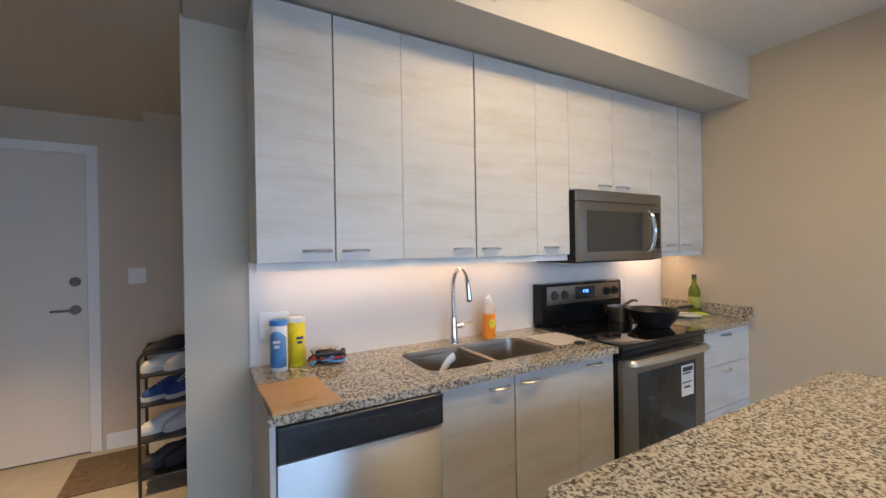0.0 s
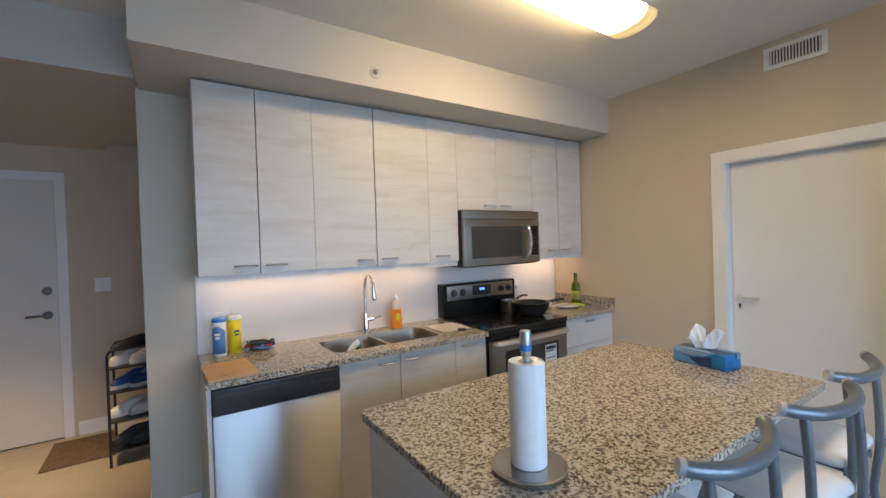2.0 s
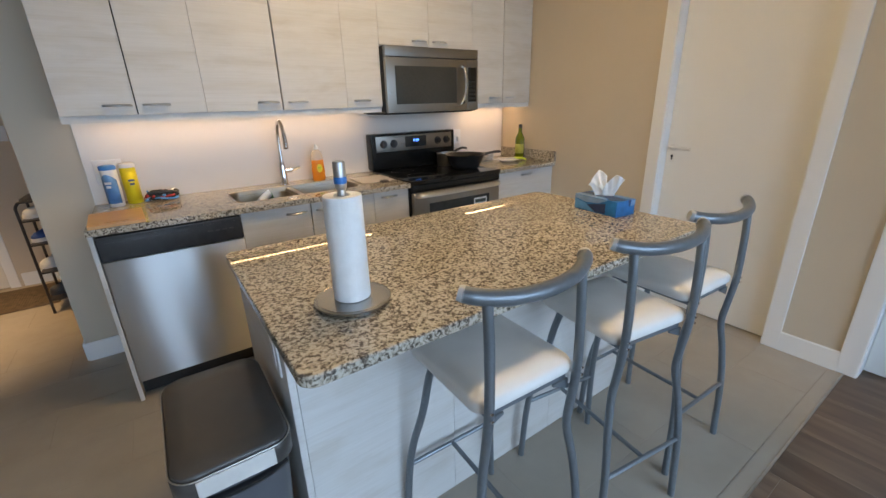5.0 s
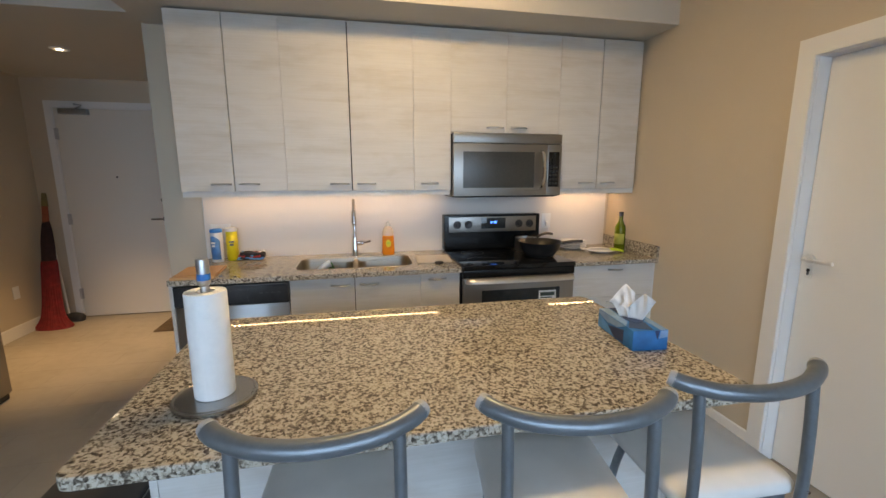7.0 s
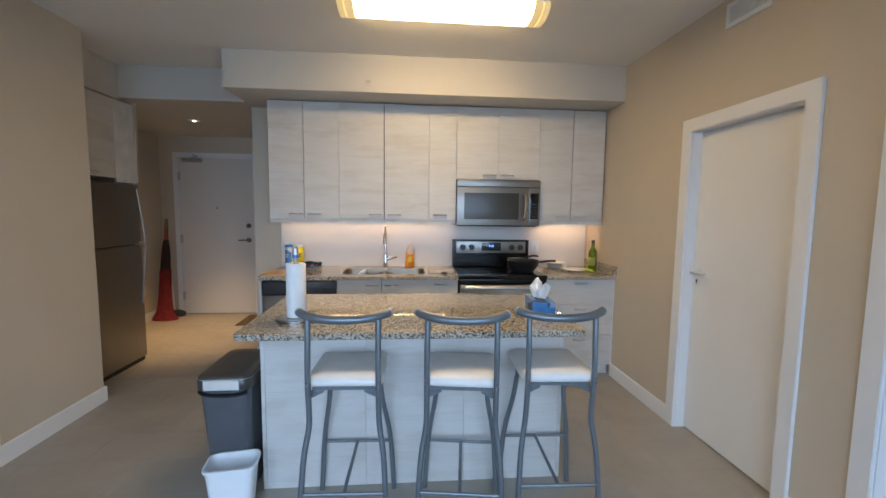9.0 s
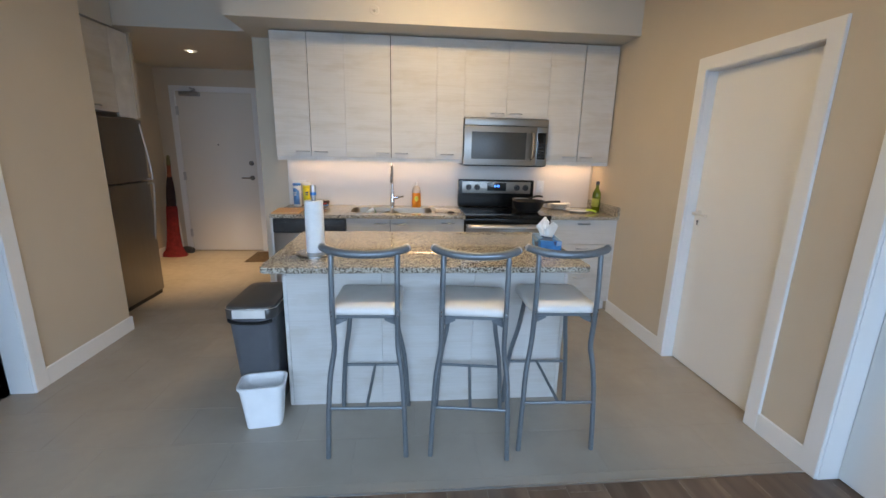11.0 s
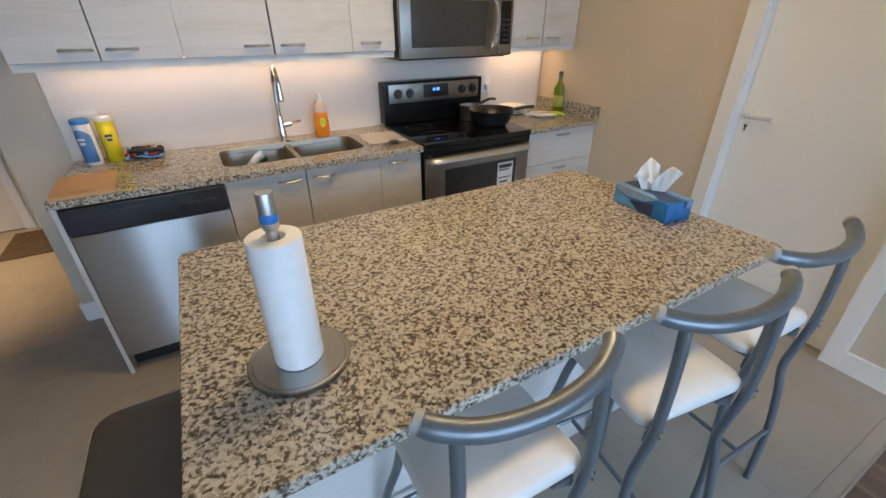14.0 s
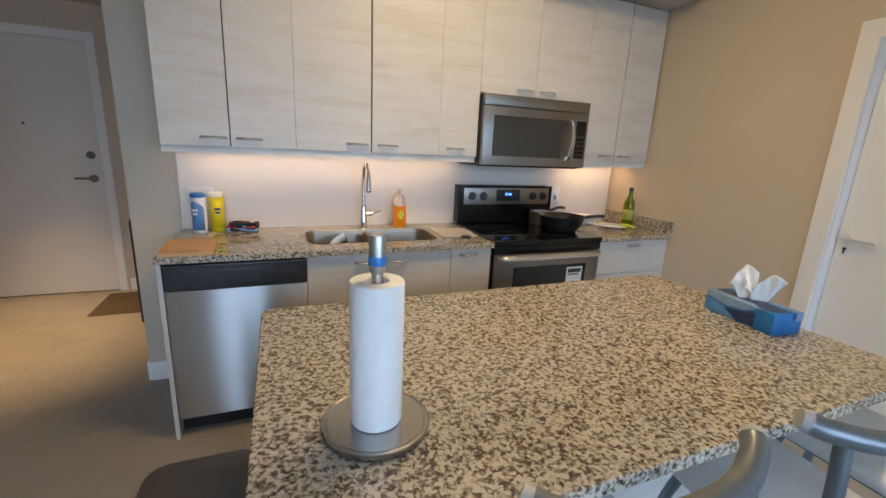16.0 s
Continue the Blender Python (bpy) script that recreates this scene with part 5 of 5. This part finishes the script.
LOADS = ((SHOE_BLACK, SHOE_BLACK, "black leather shoe on the lowest tier"), (SHOE_WHITE, SHOE_WHITE, "white sneaker on a middle tier"),
         (SHOE_BLUE, SHOE_WHITE, "blue running shoe with white sole"), (SHOE_WHITE, SHOE_WHITE, "white sneaker on the upper tier"))
for z, (up, sole, text) in zip(TIERS, LOADS):
    for k, x in enumerate((-0.175, -0.065, 0.05)):
        shoe((-3.29 + x, 1.10 + 0.025, z + 0.0032), -70 + 10 * k + 14 * (z > 0.4), up, sole, text) if k < 2 else None
bag = thing("shoe", (-3.46, 1.12, 0.815), "dark shoe resting on top of white sneakers", "shoe", "", -60)
bm = bmesh.new()
loops = []
for y, w, h in ((-0.125, 0.02, 0.03), (-0.07, 0.045, 0.055), (0.0, 0.05, 0.075), (0.07, 0.045, 0.085), (0.12, 0.03, 0.08), (0.13, 0.015, 0.06)):
    loops.append([(w * math.cos(a), y, h * max(0.0, math.sin(a)) ** 0.8) for a in [math.pi * k / 10 for k in range(11)]])
stack(bm, loops)
part("upper", bm, SHOE_BLACK, bag, "", True, 50)

br = thing("broom", (-5.03, 1.50, 0), "red broom with dark sleeve and straw grip leaning in the corner", "broom")
LEAN = Vector((-0.062, 0.255, 1.32))


def along(u, side=(0, 0, 0)):
    return LEAN * u + Vector(side)


def oval(u, w, d, n=16):
    c = along(u)
    return [(c.x + w / 2 * math.cos(2 * math.pi * j / n), c.y + d / 2 * math.sin(2 * math.pi * j / n), c.z) for j in range(n)]


bm = bmesh.new()
stack(bm, [oval(0.0, 0.32, 0.17), oval(0.02, 0.31, 0.16), oval(0.06, 0.21, 0.12), oval(0.20, 0.155, 0.11), oval(0.38, 0.142, 0.10), oval(0.50, 0.132, 0.10)])
bristles = part("bristles", bm, RED_CLOTH, br, "red bristles flared at the floor", True, 60)
rng = random.Random(3)
bm = bmesh.new()
for k in range(30):
    a = 2 * math.pi * k / 30 + rng.uniform(-0.08, 0.08)
    c, d = math.cos(a), math.sin(a)
    tube(bm, [along(0.48, (0.064 * c, 0.048 * d, 0)), along(0.24, (0.074 * c, 0.052 * d, 0)), along(0.08, (0.100 * c, 0.06 * d, 0)), along(0.006, (rng.uniform(0.15, 0.17) * c, rng.uniform(0.08, 0.09) * d, 0))], 0.006, 5, 3)
tagged(part("bristle_strand", bm, RED_CLOTH, bristles, "", True, 60), kind="stuff")
bm = bmesh.new()
stack(bm, [oval(0.50, 0.120, 0.095), oval(0.62, 0.112, 0.09), oval(0.72, 0.090, 0.075), oval(0.79, 0.058, 0.055)])
part("sleeve", bm, varied("dark_sleeve_fabric", (0.035, 0.014, 0.014), 0.8, 0, 25, 0.3, 0.3, 90), br, "dark sleeve above the bristles", True, 60)
bm = bmesh.new()
rod(bm, along(0.77), along(0.90), 0.028, 0.024)
part("handle", bm, varied("orange_painted_pole", (0.30, 0.075, 0.03), 0.5, 0, 12, 0.25), br, "", True, 60)
bm = bmesh.new()
rod(bm, along(0.90), along(1.0), 0.028, 0.018)
part("grip", bm, varied("straw_yellow_grip", (0.24, 0.19, 0.075), 0.7, 0, 12, 0.25), br, "", True, 60)

lb_ = thing("long_handled_brush", (-4.98, 1.70, 0), "black brush head on a slim silver pole beside the broom", "brush")
bm = bmesh.new()
stack(bm, [ring_at(round_rect(0.20, 0.085, 0.03), 0.0), ring_at(round_rect(0.215, 0.095, 0.035), 0.045), ring_at(round_rect(0.19, 0.07, 0.03), 0.065), ring_at(round_rect(0.08, 0.04, 0.018), 0.085)])
part("brush_head", bm, SHOE_BLACK, lb_, "black bristled head", True, 60)
bm = bmesh.new()
rod(bm, (-0.03, 0.0, 0.08), (-0.115, 0.055, 1.17), 0.010, 0.009)
part("handle", bm, LIGHT_METAL, lb_, "slim silver pole", True, 60)


# ---- ceiling fixtures ----
cl = thing("ceiling_light", (-1.633, -1.503, CEIL), "lit rectangular ceiling light with curved frosted cover", "ceiling light")
LX0, LX1 = -2.255, -1.015


def arch(bm, x0, x1, w, h, thick=0.0):
    pts = [(math.cos(math.pi * k / 12), math.sin(math.pi * k / 12)) for k in range(13)]
    stack(bm, [[(x, -1.503 + w / 2 * c, CEIL - 0.014 - h * s ** 0.75) for c, s in pts] for x in (x0, x1)])


bm = bmesh.new()
box(bm, (LX0 + 0.01, -1.503 - 0.135, CEIL - 0.014), (LX1 - 0.01, -1.503 + 0.135, CEIL), 0.002, 1)
part("base", bm, TRIM, cl)
bm = bmesh.new()
arch(bm, LX0 + 0.092, LX1 - 0.092, 0.26, 0.064)
dif = part("diffuser", bm, DIFFUSER, cl, "glowing warm white diffuser", smooth=60)
for a, b in ((LX0, LX0 + 0.035), (LX0 + 0.041, LX0 + 0.091), (LX1 - 0.035, LX1), (LX1 - 0.091, LX1 - 0.041)):
    bm = bmesh.new()
    arch(bm, a, b, 0.268, 0.067)
    part("end_band", bm, END_CAP, cl, "warm frosted end band", smooth=60)

dl = thing("downlight", (-4.19, 0.74, DROP), "small lit recessed downlight in the hall ceiling", "ceiling light")
bm = bmesh.new()
lathe(bm, [(0.062, -0.001), (0.060, -0.006), (0.046, -0.007), (0.044, -0.002)], (-4.19, 0.74, DROP), 32)
part("trim_ring", bm, TRIM, dl)
bm = bmesh.new()
lathe(bm, [(0.018, -0.0095), (0.014, -0.0098), (0.005, -0.010)], (-4.19, 0.74, DROP), 24)
part("bulb", bm, BULB, dl, "glowing bulb")

sk = thing("sprinkler_head", (-2.168, -0.6405, 2.505), "white round sprinkler head on the bulkhead", "sprinkler")
bm = bmesh.new()
rod(bm, (-2.168, -0.6405, 2.505), (-2.168, -0.645, 2.505), 0.036, 0.033, 28)
part("escutcheon", bm, DIM_CEILING_PAINT, sk)
bm = bmesh.new()
rod(bm, (-2.168, -0.645, 2.505), (-2.168, -0.665, 2.505), 0.013, 0.010)
for s in (-1, 1):
    tube(bm, [(-2.168 + s * 0.012, -0.660, 2.505), (-2.168 + s * 0.014, -0.675, 2.505), (-2.168, -0.690, 2.505)], 0.0025, 6, 2)
rod(bm, (-2.168, -0.690, 2.505), (-2.168, -0.692, 2.505), 0.014)
part("head", bm, DIM_CEILING_PAINT, sk, "small painted sprinkler")

vt = thing("air_vent", (0, -1.95, 2.60), "white wall vent with vertical slats high on the wall", "vent")
VY0, VY1, VZ0, VZ1 = -2.06, -1.755, 2.535, 2.672
# Dark sheet behind the slats paints in the shade inside the vent.
part("backing", boxes(((-0.003, VY0 + 0.02, VZ0 + 0.02), (-0.0005, VY1 - 0.02, VZ1 - 0.02))), GAP, vt)
for lo, hi in (((-0.012, VY0, VZ0), (-0.0005, VY1, VZ0 + 0.024)), ((-0.012, VY0, VZ1 - 0.024), (-0.0005, VY1, VZ1)), ((-0.012, VY0, VZ0 + 0.024), (-0.0005, VY0 + 0.028, VZ1 - 0.024)), ((-0.012, VY1 - 0.028, VZ0 + 0.024), (-0.0005, VY1, VZ1 - 0.024))):
    part("frame", boxes((lo, hi)), TRIM, vt)
k = 0
y = VY0 + 0.036
while y < VY1 - 0.034:
    part("slat", boxes(((-0.011, y - 0.003, VZ0 + 0.0245), (-0.0035, y + 0.003, VZ1 - 0.0245))), TRIM, vt)
    y += 0.0155


# ---- floor pieces ----
def plate_mesh(name, w, d, h, mat_, bevel=0.0007):
    bm = bmesh.new()
    o, i = bevel, 0
    stack(bm, [[(-w / 2, -d / 2, -h), (w / 2, -d / 2, -h), (w / 2, d / 2, -h), (-w / 2, d / 2, -h)], [(-w / 2, -d / 2, -o), (w / 2, -d / 2, -o), (w / 2, d / 2, -o), (-w / 2, d / 2, -o)],
               [(-w / 2 + o, -d / 2 + o, 0), (w / 2 - o, -d / 2 + o, 0), (w / 2 - o, d / 2 - o, 0), (-w / 2 + o, d / 2 - o, 0)]])
    bmesh.ops.recalc_face_normals(bm, faces=bm.faces)
    me = bpy.data.meshes.new(name)
    bm.to_mesh(me)
    bm.free()
    me.materials.append(mat_)
    return me


SHAPES = {}


def lay(name, x0, x1, y0, y1, mat_):
    w, d = round(x1 - x0, 4), round(y1 - y0, 4)
    if w < 0.02 or d < 0.02:
        return
    key = (name, w, d)
    if key not in SHAPES:
        SHAPES[key] = plate_mesh(name, w, d, 0.012, mat_)
    ob = new(name, SHAPES[key])
    ob.location = ((x0 + x1) / 2, (y0 + y1) / 2, 0)
    ob.parent = floor


TW, TD, J = 0.61, 0.305, 0.002
row = 0
y = -2.605
while y < YD:
    y1 = min(y + TD, YD)
    x = XH - 0.05 - (TW / 2 if row % 2 else 0)
    while x < 0.14:
        a, b = max(x, XH), min(x + TW, 0.14)
        if b > a:
            lay("floor_tile", a + J / 2, b - J / 2, y + J / 2, y1 - J / 2, TILE)
        x += TW
    y, row = y + TD, row + 1
PW, PL = 0.18, 1.22
rng = random.Random(11)
x = XW - 0.13
while x < 0.14:
    y = -2.67 + rng.uniform(0, PL)
    while y > YS:
        a, b = max(y - PL, YS), min(y, -2.67)
        if b - a > 0.02:
            lay("floor_plank", x + 0.0006, min(x + PW, 0.14) - 0.0006, a + 0.0006, b - 0.0006, PLANK)
        y -= PL
    x += PW
for i in range(12):
    lay("floor_plank", -6.3 + i * 0.17, -6.3 + i * 0.17 + 0.169, -3.2, -0.99, PLANK)
